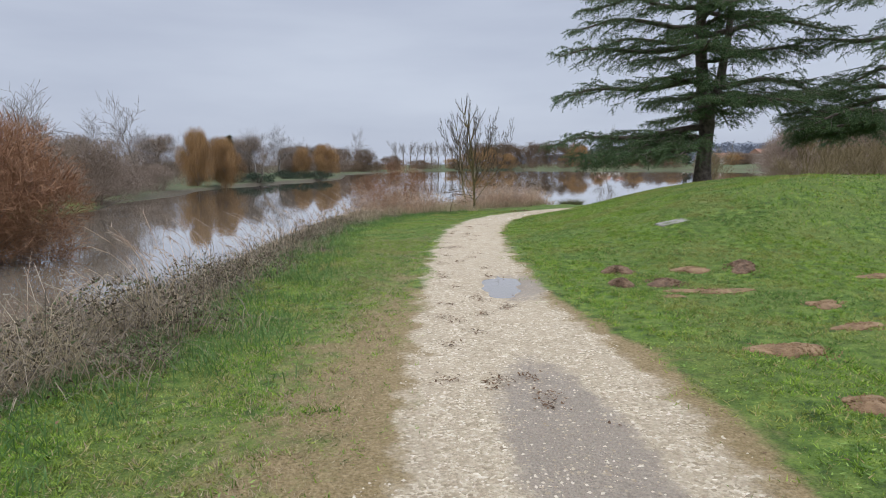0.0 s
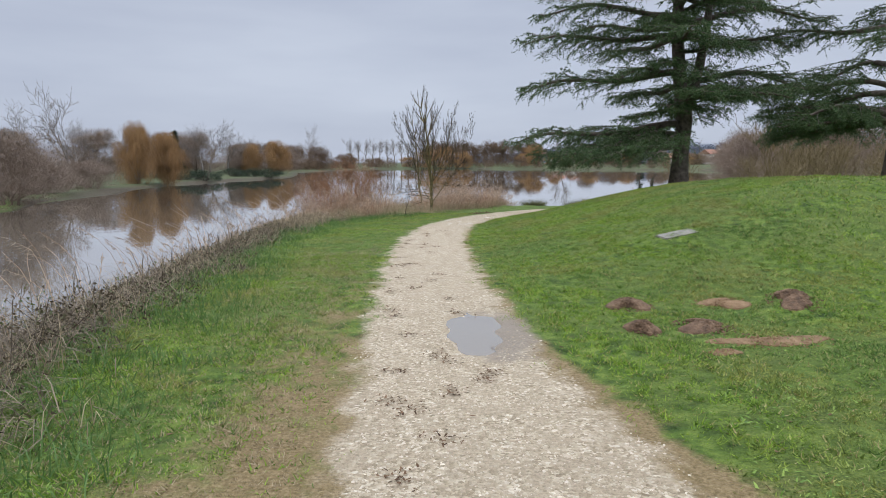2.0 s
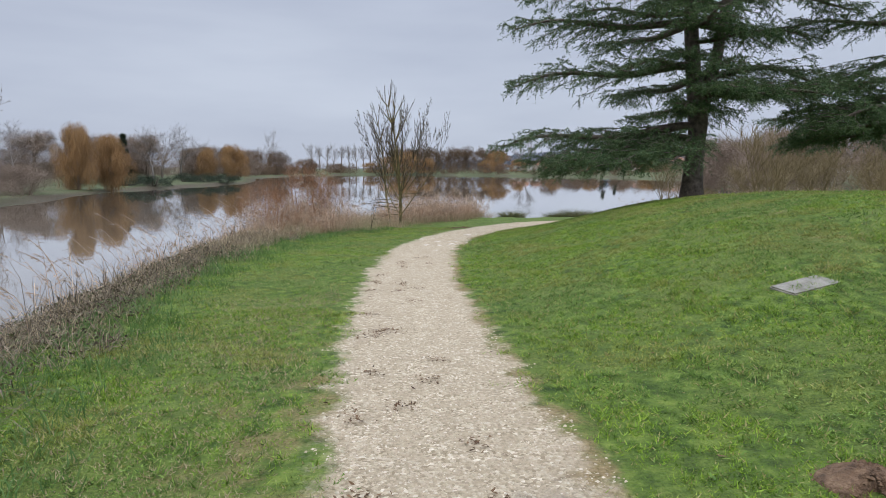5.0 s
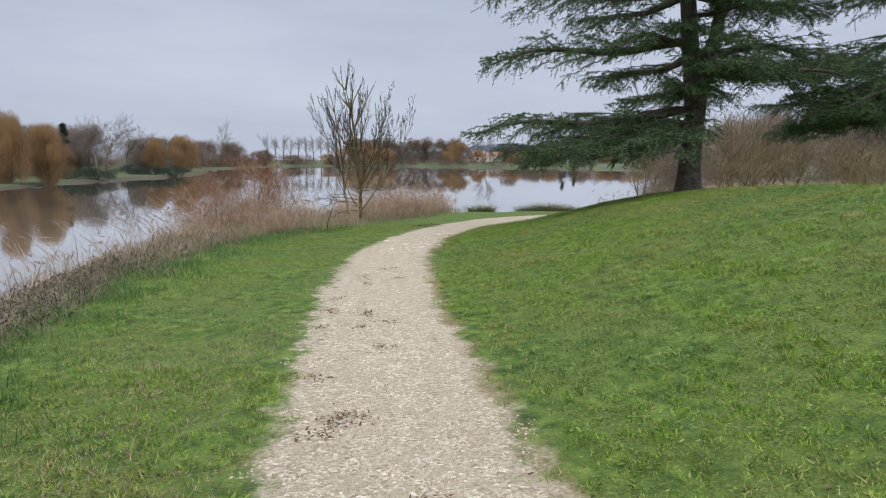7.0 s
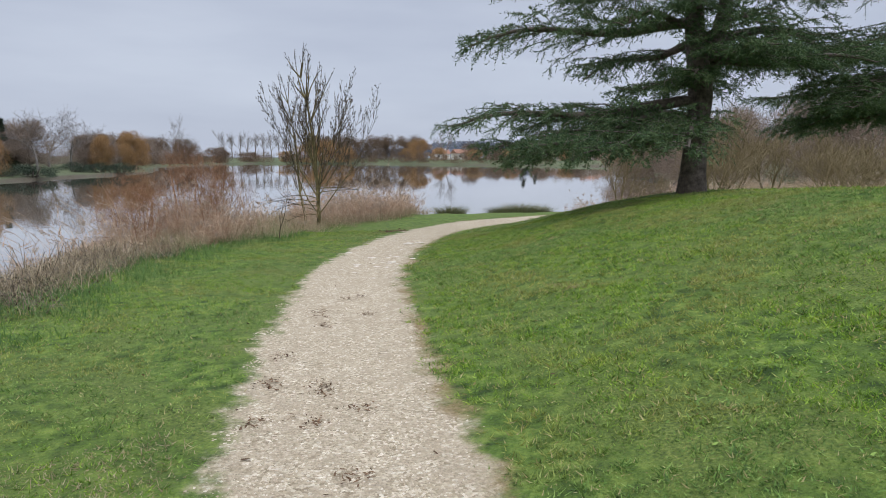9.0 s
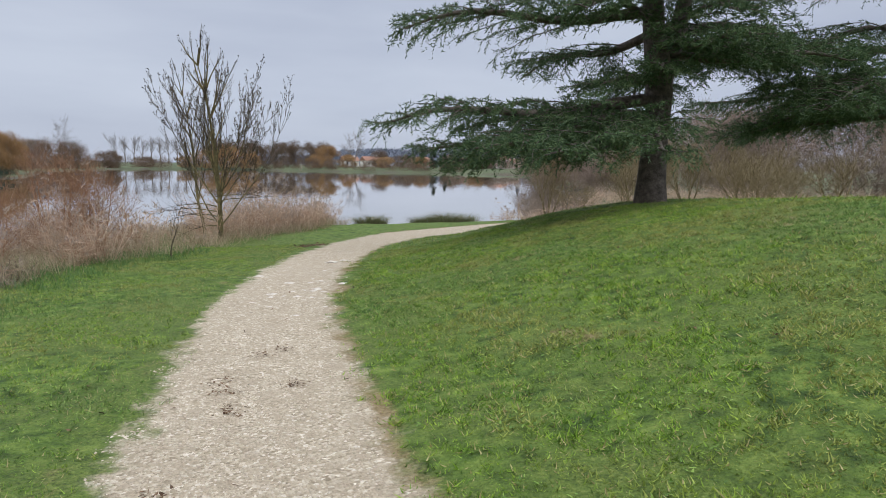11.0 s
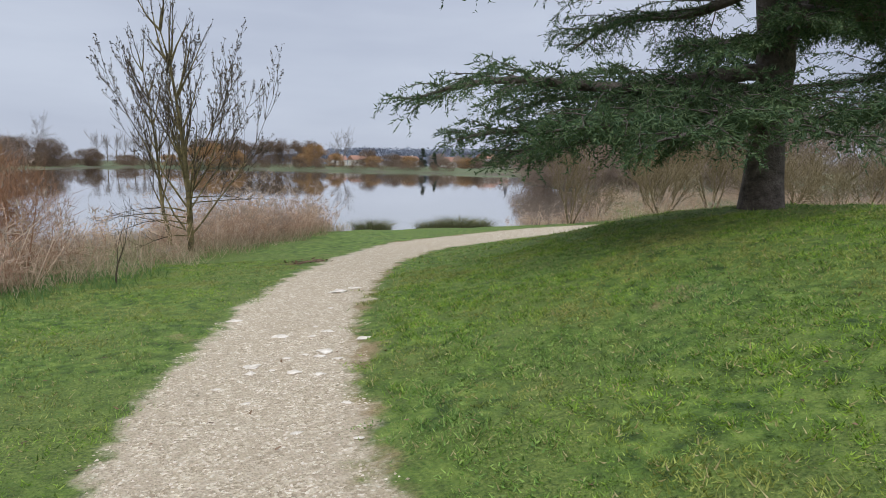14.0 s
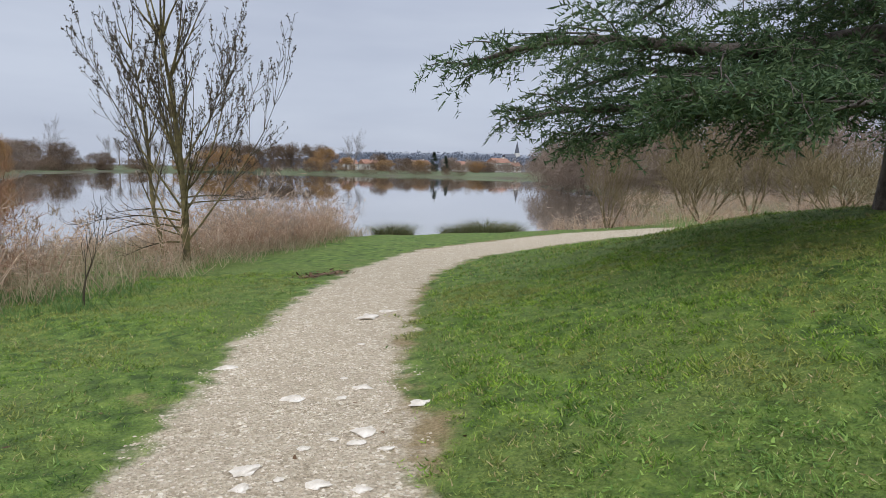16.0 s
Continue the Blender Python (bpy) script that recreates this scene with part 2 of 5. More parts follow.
def smooth(a, b, v):
    u = np.clip((v - a) / (b - a), 0, 1)
    return u * u * (3 - 2 * u)


def to_line(x, y, line, closed=False):
    """Distance to a line, the side (positive on the right), and the nearest place's y."""
    best, side, near = np.full(x.shape, 1e9), np.zeros(x.shape), np.zeros(x.shape)
    for i in range(len(line) - (0 if closed else 1)):
        a, b = line[i], line[(i + 1) % len(line)]
        ex, ey = b - a
        u = np.clip(((x - a[0]) * ex + (y - a[1]) * ey) / (ex * ex + ey * ey), 0, 1)
        dx, dy = x - a[0] - u * ex, y - a[1] - u * ey
        d = np.hypot(dx, dy)
        k = d < best
        best = np.where(k, d, best)
        side = np.where(k, np.sign(dx * ey - dy * ex), side)
        near = np.where(k, a[1] + u * ey, near)
    return best, side, near


def in_water(x, y):
    inside = np.zeros(x.shape, bool)
    n = len(WATER_LINE)
    for i in range(n):
        (ax, ay), (bx, by) = WATER_LINE[i], WATER_LINE[(i + 1) % n]
        if ay == by:
            continue
        k = ((ay > y) != (by > y)) & (x < (bx - ax) * (y - ay) / (by - ay) + ax)
        inside ^= k
    return inside


def waves(x, y, seed, size):
    """A cheap smooth noise, about -1 to 1."""
    r = np.random.RandomState(seed)
    v = np.zeros(np.shape(x))
    for k in range(6):
        a, p, q = r.uniform(0, 6.28), r.uniform(0, 6.28), r.uniform(0.6, 1.7) / size * 6.28
        v = v + np.sin((x * math.cos(a) + y * math.sin(a)) * q + p + 1.3 * np.sin((y * math.cos(a) - x * math.sin(a)) * q * 0.7 + p))
    return v / 3.2


def land(x, y):
    """Height of the ground, and how far each place lies from the path's edge (negative on the path)."""
    x, y = np.asarray(x, float), np.asarray(y, float)
    shore = to_line(x, y, WATER_LINE, True)[0] * np.where(in_water(x, y), -1, 1)
    d, side, near = to_line(x, y, PATH)
    edge = d - HALF - 0.12 * smooth(27, 31, near) - 0.35 * smooth(7.5, 4.0, y) * (side > 0)
    along = np.interp(near, [-5, 10, 18, 22.3, 30, 37, 60], [0.03, 0.03, -0.19, -0.35, -0.61, -0.88, -0.90])
    e = np.clip(edge, 0, None)
    right = 1.22 * smooth(6.5, 12.5, y - 0.15 * x) * smooth(-0.8, 6.8, e) - 1.22 * smooth(6.5, 12.5, y - 0.15 * x) * smooth(-0.8, 6.8, 0 * e)
    right = right * (1 - 0.75 * smooth(24.5, 36, y)) * (1 - 0.22 * smooth(8.5, 15, x)) + 0.02 * np.clip(e, 0, 4)
    left = -0.05 * smooth(0, 2.2, e)
    near_land = along + np.where(side > 0, right, left) + 0.025 * waves(x, y, 3, 2.5) * smooth(0, 0.6, e) + 0.006 * waves(x, y, 5, 0.7) + 0.004 * waves(x, y, 6, 0.45) * smooth(0.1, 0.6, e)
    far_land = -0.92 + 1.15 * smooth(2, 34, shore) + 0.05 * waves(x, y, 8, 40)
    home = smooth(-9.5, -7.5, x) * smooth(95, 60, y)
    form = near_land * home + far_land * (1 - home)
    bank = WATER_Z + 0.02 + np.where(shore > 0, (0.5 * home + 1.6 * (1 - home)) * shore, np.clip(0.5 * shore, -1.2, 0))
    k = 0.25
    h = np.clip(0.5 + 0.5 * (bank - form) / k, 0, 1)
    z = bank * (1 - h) + form * h - k * h * (1 - h)
    dist = np.hypot(x, y)
    z = z + 42 * smooth(650, 1700, dist) * smooth(0.10, 0.3, x / np.maximum(dist, 1)) * (0.8 + 0.25 * waves(x, y, 11, 900)) * (y > 0)
    # the hollow of the puddle
    px, py = x - 0.70 - 0.06 * (y - 7.8) + 0.03 * waves(x, y, 71, 0.7), y - 7.8 + 0.08 * waves(x, y, 72, 0.6)
    z = z - 0.046 * np.exp(-((px / 0.25) ** 2 + (py / 0.80) ** 2) ** 1.5)
    return z, edge, side, shore


def height(x, y):
    return float(land(np.array([x]), np.array([y]))[0][0])


# ---------------------------------------------------------------- mesh helpers
def mesh_of(name, verts, faces, material, smooth_shade=False):
    """A mesh from arrays: verts (n, 3), faces (m, k)."""
    verts, faces = np.asarray(verts, np.float32), np.asarray(faces, np.int32)
    me = bpy.data.meshes.new(name)
    m, k = faces.shape
    me.vertices.add(len(verts))
    me.vertices.foreach_set("co", verts.ravel())
    me.loops.add(m * k)
    me.loops.foreach_set("vertex_index", faces.ravel())
    me.polygons.add(m)
    me.polygons.foreach_set("loop_start", np.arange(0, m * k, k, dtype=np.int32))
    me.polygons.foreach_set("use_smooth", np.full(m, smooth_shade))
    me.update(calc_edges=True)
    me.materials.append(material)
    return me


def thing(name, x, y, z, label, category, group="", kind=""):
    ob = new(name)
    ob.empty_display_size = 0.1
    ob.location = (x, y, z)
    return tagged(ob, label, category, group, kind)


def part(name, me, parent, label=""):
    ob = new(name, me)
    ob.parent = parent
    return tagged(ob, label)


def bm_mesh(name, bm, material, smooth_shade=False):
    me = bpy.data.meshes.new(name)
    bm.to_mesh(me)
    bm.free()
    me.materials.append(material)
    for p in me.polygons:
        p.use_smooth = smooth_shade
    return me


def rods(segs, sides):
    """Tapered rods from rows (x0, y0, z0, x1, y1, z1, r0, r1)."""
    s = np.asarray(segs, float)
    a, b, r0, r1 = s[:, :3], s[:, 3:6], s[:, 6], s[:, 7]
    w = b - a
    w /= np.maximum(np.linalg.norm(w, axis=1, keepdims=True), 1e-6)
    up = np.where(np.abs(w[:, 2:3]) > 0.9, np.array([[1.0, 0, 0]]), np.array([[0, 0, 1.0]]))
    u = np.cross(w, up)
    u /= np.linalg.norm(u, axis=1, keepdims=True)
    v = np.cross(w, u)
    ang = np.arange(sides) * 2 * math.pi / sides
    ring = u[:, None, :] * np.cos(ang)[None, :, None] + v[:, None, :] * np.sin(ang)[None, :, None]
    va = a[:, None, :] + ring * r0[:, None, None]
    vb = b[:, None, :] + ring * r1[:, None, None]
    verts = np.concatenate([va, vb], 1).reshape(-1, 3)
    base = np.arange(len(s))[:, None, None] * 2 * sides
    i = np.arange(sides)
    q = np.stack([i, (i + 1) % sides, (i + 1) % sides + sides, i + sides], 1)[None]
    return verts, (base + q).reshape(-1, 4)


def tube(points, radii, sides=12, wobble=0.0, seed=0):
    """One smooth tapered tube along points."""
    p, r = np.asarray(points, float), np.asarray(radii, float)
    t = np.gradient(p, axis=0)
    t /= np.linalg.norm(t, axis=1, keepdims=True)
    ref = np.array([0.0, 1.0, 0.1])
    u = np.cross(t, ref)
    u /= np.linalg.norm(u, axis=1, keepdims=True)
    v = np.cross(t, u)
    ang = np.arange(sides) * 2 * math.pi / sides
    g = np.random.RandomState(seed)
    rr = r[:, None] * (1 + wobble * np.sin(ang * 3 + g.uniform(0, 6))[None] + wobble * g.uniform(-1, 1, (len(p), sides)))
    verts = p[:, None] + rr[:, :, None] * (u[:, None] * np.cos(ang)[None, :, None] + v[:, None] * np.sin(ang)[None, :, None])
    n = len(p)
    i, j = np.meshgrid(np.arange(n - 1), np.arange(sides), indexing="ij")
    f = np.stack([i * sides + j, i * sides + (j + 1) % sides, (i + 1) * sides + (j + 1) % sides, (i + 1) * sides + j], -1)
    return verts.reshape(-1, 3), f.reshape(-1, 4)


def slivers(root, way, length, width, rs):
    """Single narrow triangles from roots along ways: needles, blades."""
    n = len(root)
    side = np.cross(way, rs.normal(size=(n, 3)))
    side /= np.maximum(np.linalg.norm(side, axis=1, keepdims=True), 1e-6)
    w = np.broadcast_to(np.asarray(width, float).reshape(-1, 1), (n, 1))
    tip = root + way * np.broadcast_to(np.asarray(length, float).reshape(-1, 1), (n, 1))
    v = np.stack([root - side * w / 2, root + side * w / 2, tip], 1).reshape(-1, 3)
    return v, np.arange(3 * n).reshape(-1, 3)


def bent_blades(root, way, length, width, droop, rs):
    """Blades of a quad and a bent tip, as two triangles and one more."""
    n = len(root)
    L = np.broadcast_to(np.asarray(length, float).reshape(-1, 1), (n, 1))
    W = np.broadcast_to(np.asarray(width, float).reshape(-1, 1), (n, 1))
    ang = rs.uniform(0, 6.283, n)
    side = np.stack([np.cos(ang), np.sin(ang), 0 * ang], 1)
    mid = root + way * L * 0.55
    lean = way * np.array([[1, 1, 0.0]])
    lean /= np.maximum(np.linalg.norm(lean, axis=1, keepdims=True), 1e-6)
    tip = mid + (way + lean * droop - np.array([[0, 0, 1.0]]) * droop * 0.8) * L * 0.45
    v = np.stack([root - side * W / 2, root + side * W / 2, mid + side * W * 0.4, mid - side * W * 0.4, tip], 1).reshape(-1, 3)
    b = (np.arange(n) * 5)[:, None, None]
    f = b + np.array([[0, 1, 2], [0, 2, 3], [3, 2, 4]])[None]
    return v, f.reshape(-1, 3)


def unit(v):
    return v / np.maximum(np.linalg.norm(v, axis=-1, keepdims=True), 1e-9)


def join(pieces):
    vs, fs, o = [], [], 0
    for v, f in pieces:
        vs.append(v)
        fs.append(f + o)
        o += len(v)
    return np.concatenate(vs), np.concatenate(fs)


# ---------------------------------------------------------------- ground, water
def ladder(core, lo, hi, step, grow):
    out, s, v = [], step, core[0]
    low = []
    while v > lo:
        s *= grow
        v -= s
        low.append(v)
    s, v, high = step, core[-1], []
    while v < hi:
        s *= grow
        v += s
        high.append(v)
    return np.array(low[::-1] + list(core) + high)


def ground_material():
    m = bpy.data.materials.new("park_ground")
    m.use_nodes = True
    n, l = m.node_tree.nodes, m.node_tree.links
    b = n["Principled BSDF"]
    b.inputs["Specular IOR Level"].default_value = 0.2
    tc = n.new("ShaderNodeTexCoord")

    def noise_at(scale, detail=5.0, rough=0.6):
        x = n.new("ShaderNodeTexNoise")
        x.inputs["Scale"].default_value, x.inputs["Detail"].default_value, x.inputs["Roughness"].default_value = scale, detail, rough
        l.new(tc.outputs["Object"], x.inputs["Vector"])
        return x.outputs["Fac"]

    def ramp(fac, stops):
        r = n.new("ShaderNodeValToRGB")
        e = r.color_ramp.elements
        e[0].position, e[0].color = stops[0][0], (*stops[0][1], 1)
        e[1].position, e[1].color = stops[-1][0], (*stops[-1][1], 1)
        for p, c in stops[1:-1]:
            e.new(p).color = (*c, 1)
        l.new(fac, r.inputs["Fac"])
        return r.outputs["Color"]

    def attr(name):
        a = n.new("ShaderNodeAttribute")
        a.attribute_name = name
        return a.outputs["Fac"]

    def maths(op, a, c):
        x = n.new("ShaderNodeMath")
        x.operation = op
        for i, q in enumerate((a, c)):
            if isinstance(q, (int, float)):
                x.inputs[i].default_value = q
            else:
                l.new(q, x.inputs[i])
        return x.outputs[0]

    def span(v, lo, hi):
        x = n.new("ShaderNodeMapRange")
        x.interpolation_type = "SMOOTHSTEP"
        x.inputs["From Min"].default_value, x.inputs["From Max"].default_value = lo, hi
        l.new(v, x.inputs["Value"])
        return x.outputs["Result"]

    def mix(f, a, c):
        x = n.new("ShaderNodeMix")
        x.data_type = "RGBA"
        l.new(f, x.inputs["Factor"])
        l.new(a, x.inputs["A"])
        l.new(c, x.inputs["B"])
        return x.outputs["Result"]

    edge, wear, wet = attr("edge"), attr("wear"), attr("wet")
    grain = noise_at(45, 6, 0.7)
    patch = noise_at(1.1, 4)
    clump = noise_at(7, 5, 0.65)
    grass = mix(span(patch, 0.35, 0.7),
                ramp(clump, [(0.34, (0.026, 0.050, 0.009)), (0.5, (0.080, 0.130, 0.020)), (0.66, (0.17, 0.225, 0.042))]),
                ramp(grain, [(0.34, (0.034, 0.056, 0.012)), (0.52, (0.11, 0.145, 0.028)), (0.70, (0.22, 0.24, 0.065))]))
    straw = ramp(grain, [(0.3, (0.12, 0.088, 0.036)), (0.5, (0.23, 0.165, 0.078)), (0.72, (0.35, 0.265, 0.145))])
    vor = n.new("ShaderNodeTexVoronoi")
    vor.inputs["Scale"].default_value = 55.0
    l.new(tc.outputs["Object"], vor.inputs["Vector"])
    pebble = n.new("ShaderNodeSeparateColor")
    l.new(vor.outputs["Color"], pebble.inputs[0])
    gravel = mix(span(clump, 0.35, 0.7),
                 ramp(pebble.outputs[0], [(0.0, (0.24, 0.185, 0.115)), (0.5, (0.42, 0.34, 0.225)), (0.9, (0.57, 0.48, 0.345)), (1.0, (0.74, 0.66, 0.51))]),
                 ramp(grain, [(0.3, (0.27, 0.21, 0.135)), (0.6, (0.44, 0.355, 0.24)), (0.8, (0.59, 0.49, 0.36))]))
    mud = ramp(grain, [(0.3, (0.20, 0.16, 0.115)), (0.7, (0.33, 0.27, 0.20))])
    bed = ramp(clump, [(0.3, (0.045, 0.036, 0.022)), (0.7, (0.10, 0.08, 0.05))])
    far = ramp(noise_at(0.05, 6, 0.7), [(0.3, (0.05, 0.064, 0.028)), (0.5, (0.078, 0.092, 0.038)), (0.7, (0.11, 0.112, 0.055))])
    rag = maths("ADD", edge, maths("MULTIPLY", maths("SUBTRACT", noise_at(3.2, 6, 0.65), 0.5), 0.75))
    worn = maths("ADD", wear, maths("MULTIPLY", maths("SUBTRACT", noise_at(2.2, 6, 0.7), 0.5), 1.5))
    colour = mix(span(worn, 0.35, 0.75), grass, straw)
    colour = mix(span(attr("far"), 0, 1), colour, far)
    colour = mix(span(rag, 0.10, -0.10), colour, gravel)
    colour = mix(span(maths("ADD", wet, maths("MULTIPLY", maths("SUBTRACT", noise_at(4.0, 5, 0.7), 0.5), 1.2)), 0.35, 0.75), colour, mud)
    colour = mix(attr("bank"), colour, bed)
    # aerial haze as colour: ground fades to blue-grey far away
    colour = mix(span(attr("haze"), 0, 1), colour, ramp(noise_at(0.02, 6, 0.7), [(0.3, (0.12, 0.135, 0.15)), (0.7, (0.19, 0.20, 0.215))]))
    l.new(colour, b.inputs["Base Color"])
    rough = n.new("ShaderNodeMapRange")
    l.new(span(wet, 0.3, 0.9), rough.inputs["Value"])
    rough.inputs["To Min"].default_value, rough.inputs["To Max"].default_value = 0.9, 0.5
    l.new(rough.outputs["Result"], b.inputs["Roughness"])
    bp = n.new("ShaderNodeBump")
    bp.inputs["Strength"].default_value, bp.inputs["Distance"].default_value = 0.9, 0.02
    l.new(maths("ADD", grain, vor.outputs["Distance"]), bp.inputs["Height"])
    l.new(bp.outputs["Normal"], b.inputs["Normal"])
    return m


def build_ground():
    xs = ladder(np.arange(-4.6, 7.6, 0.09), -3000, 3000, 0.12, 1.10)
    ys = ladder(np.concatenate([np.arange(1.5, 26, 0.09), np.arange(26, 46, 0.3)]), -3000, 3000, 0.3, 1.09)
    X, Y = np.meshgrid(xs, ys)
    z, edge, side, shore = land(X, Y)
    r = np.random.RandomState(4)
    nx, ny = len(xs), len(ys)
    i, j = np.meshgrid(np.arange(ny - 1), np.arange(nx - 1), indexing="ij")
    f = np.stack([i * nx + j, i * nx + j + 1, (i + 1) * nx + j + 1, (i + 1) * nx + j], -1).reshape(-1, 4)
    verge = (side < 0) & (Y < 30)
    wear = np.where(verge, 0.58 * smooth(1.5, 0.15, edge) * (0.40 + 0.60 * smooth(15, 6, Y)) + 0.24 * smooth(8.5, 4.5, Y) * smooth(2.4, 0.9, edge), 0.62 * smooth(0.35, 0.0, edge))
    wear = wear + 0.42 * smooth(0.9, 0.1, edge) * (side > 0) * smooth(9, 4, Y)
    for px, py, pr in ((5.6, 14.5, 0.8), (3.2, 16.4, 0.5), (6.4, 17.4, 0.9), (4.6, 19.6, 0.7), (2.6, 20.9, 0.35), (5.0, 12.3, 0.4), (2.95, 5.75, 0.16)):
        wear = wear + 0.55 * np.exp(-((X - px) ** 2 + (Y - py) ** 2) / pr ** 2) * (0.8 + 0.2 * waves(X, Y, 9, 0.8))
    wet = 1.0 * np.exp(-(((X - 0.68 - 0.05 * (3.4 - Y)) / 0.42) ** 2 + ((Y - 3.2) / 1.7) ** 2) ** 2)
    wet = np.maximum(wet, 0.85 * np.exp(-(((X - 0.85) / 0.42) ** 2 + ((Y - 7.7) / 1.0) ** 2) ** 2))
    # the last field, by distance alone, masks the painted haze
    fields = {"edge": np.clip(edge, -2, 8), "wear": wear, "wet": wet, "far": smooth(40, 70, np.hypot(X, Y)),
              "bank": smooth(1.1, 0.3, shore) * smooth(38, 34, Y) + smooth(0.5, 0.1, shore) * (Y >= 34) + 0.7 * smooth(1.6, 0.6, shore) * smooth(42, 50, Y), "haze": smooth(500, 800, np.hypot(X, Y))}
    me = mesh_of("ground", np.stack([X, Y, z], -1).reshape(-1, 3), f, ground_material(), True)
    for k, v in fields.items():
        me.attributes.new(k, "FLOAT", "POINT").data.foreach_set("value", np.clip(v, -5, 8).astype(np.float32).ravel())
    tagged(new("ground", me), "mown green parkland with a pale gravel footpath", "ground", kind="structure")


build_ground()
lake = new("water", mesh_of("water", [(-60, -90, 0), (430, -90, 0), (430, 290, 0), (-60, 290, 0)], [(0, 1, 2, 3)], M_WATER))
lake.location = (0, 0, WATER_Z)
tagged(lake, "still brown lake mirroring trees and grey sky", "water", kind="structure")


# ---------------------------------------------------------------- trees
def grow(rs, start, way, length, radius, level, segs, spread=0.6, kids=5, up=0.25, curve=0.12, min_r=0.004):
    """A branch of a leafless tree and all that it bears, as rods."""
    steps = max(3, 6 - level)
    p, w = np.array(start, float), unit(np.array(way, float))
    spots = []
    for i in range(steps):
        w = unit(w + rs.normal(0, curve, 3) + np.array([0, 0, up * 0.25]))
        q = p + w * length / steps
        r0, r1 = radius * (1 - 0.75 * i / steps), radius * (1 - 0.75 * (i + 1) / steps)
        segs.append((*p, *q, max(r0, min_r), max(r1, min_r * 0.7)))
        spots.append((q, w.copy(), r1))
        p = q
    if level <= 0:
        return
    for k in range(kids):
        f = (k + 0.7 + rs.uniform(-0.3, 0.3)) / kids
        q, w0, r1 = spots[min(int(f * steps), steps - 1)]
        a = k * 2.4 + rs.uniform(-0.5, 0.5)
        side = unit(np.cross(w0, np.array([math.cos(a), math.sin(a), 0.15])))
        grow(rs, q, unit(w0 * (1 - spread * 0.5) + side * spread + np.array([0, 0, up])), length * rs.uniform(0.5, 0.72), max(r1 * 0.6, min_r),
             level - 1, segs, spread, max(3, kids - 1), up, curve, min_r)


def split_rods(segs, limit):
    s = np.array(segs)
    thick = s[:, 6] >= limit
    return s[thick], s[~thick]


def bare_tree(name, rs, high, stems, radius, levels, kids, spread, up, m_wood, m_twig, label, category, min_r, lean=0.15, first=0.2, group="", split=0.025):
    root = thing(name, 0, 0, 0, label, category, group)
    segs = []
    for s in range(stems):
        a = s * 6.283 / stems + rs.uniform(-0.4, 0.4)
        k = lean if stems > 1 else lean * 0.3
        w = unit(np.array([math.cos(a) * k, math.sin(a) * k, 1.0]))
        base = np.array([math.cos(a), math.sin(a), 0]) * (0.12 * (stems > 1)) - np.array([0, 0, 0.15])
        top = base + w * high * first
        segs.append((*base, *top, radius * 1.15, radius))
        grow(rs, top, w, high * (1 - first) * rs.uniform(0.55, 0.7), radius, levels, segs, spread, kids, up, 0.10, min_r)
    s = np.array(segs)
    big = s[:, 2:6:3].max()
    s[:, :6] *= np.tile([1.0, 1.0, high / s[:, 5].max()], 2)
    wood, fine = split_rods(s, split)
    part("trunk", mesh_of("trunk", *rods(wood, 7), m_wood, True), root)
    part("crown", mesh_of("crown", *rods(fine, 3), m_twig), root, "fine leafless twigs")
    return root


def twig_cloud(rs, centres, radii, count, length, width, droop=0.0, out=0.6):
    """Many thin twigs or leaves in rounded clumps with gaps."""
    pick = rs.randint(0, len(centres), count)
    d = unit(rs.normal(size=(count, 3)))
    r = rs.uniform(0.15, 1.0, (count, 1)) ** 0.5
    root = centres[pick] + d * r * radii[pick]
    way = unit(d * out + rs.normal(0, 0.5, (count, 3)) + np.array([0, 0, -droop]))
    return slivers(root, way, length * rs.uniform(0.5, 1.4, count), width * rs.uniform(0.6, 1.3, count), rs)


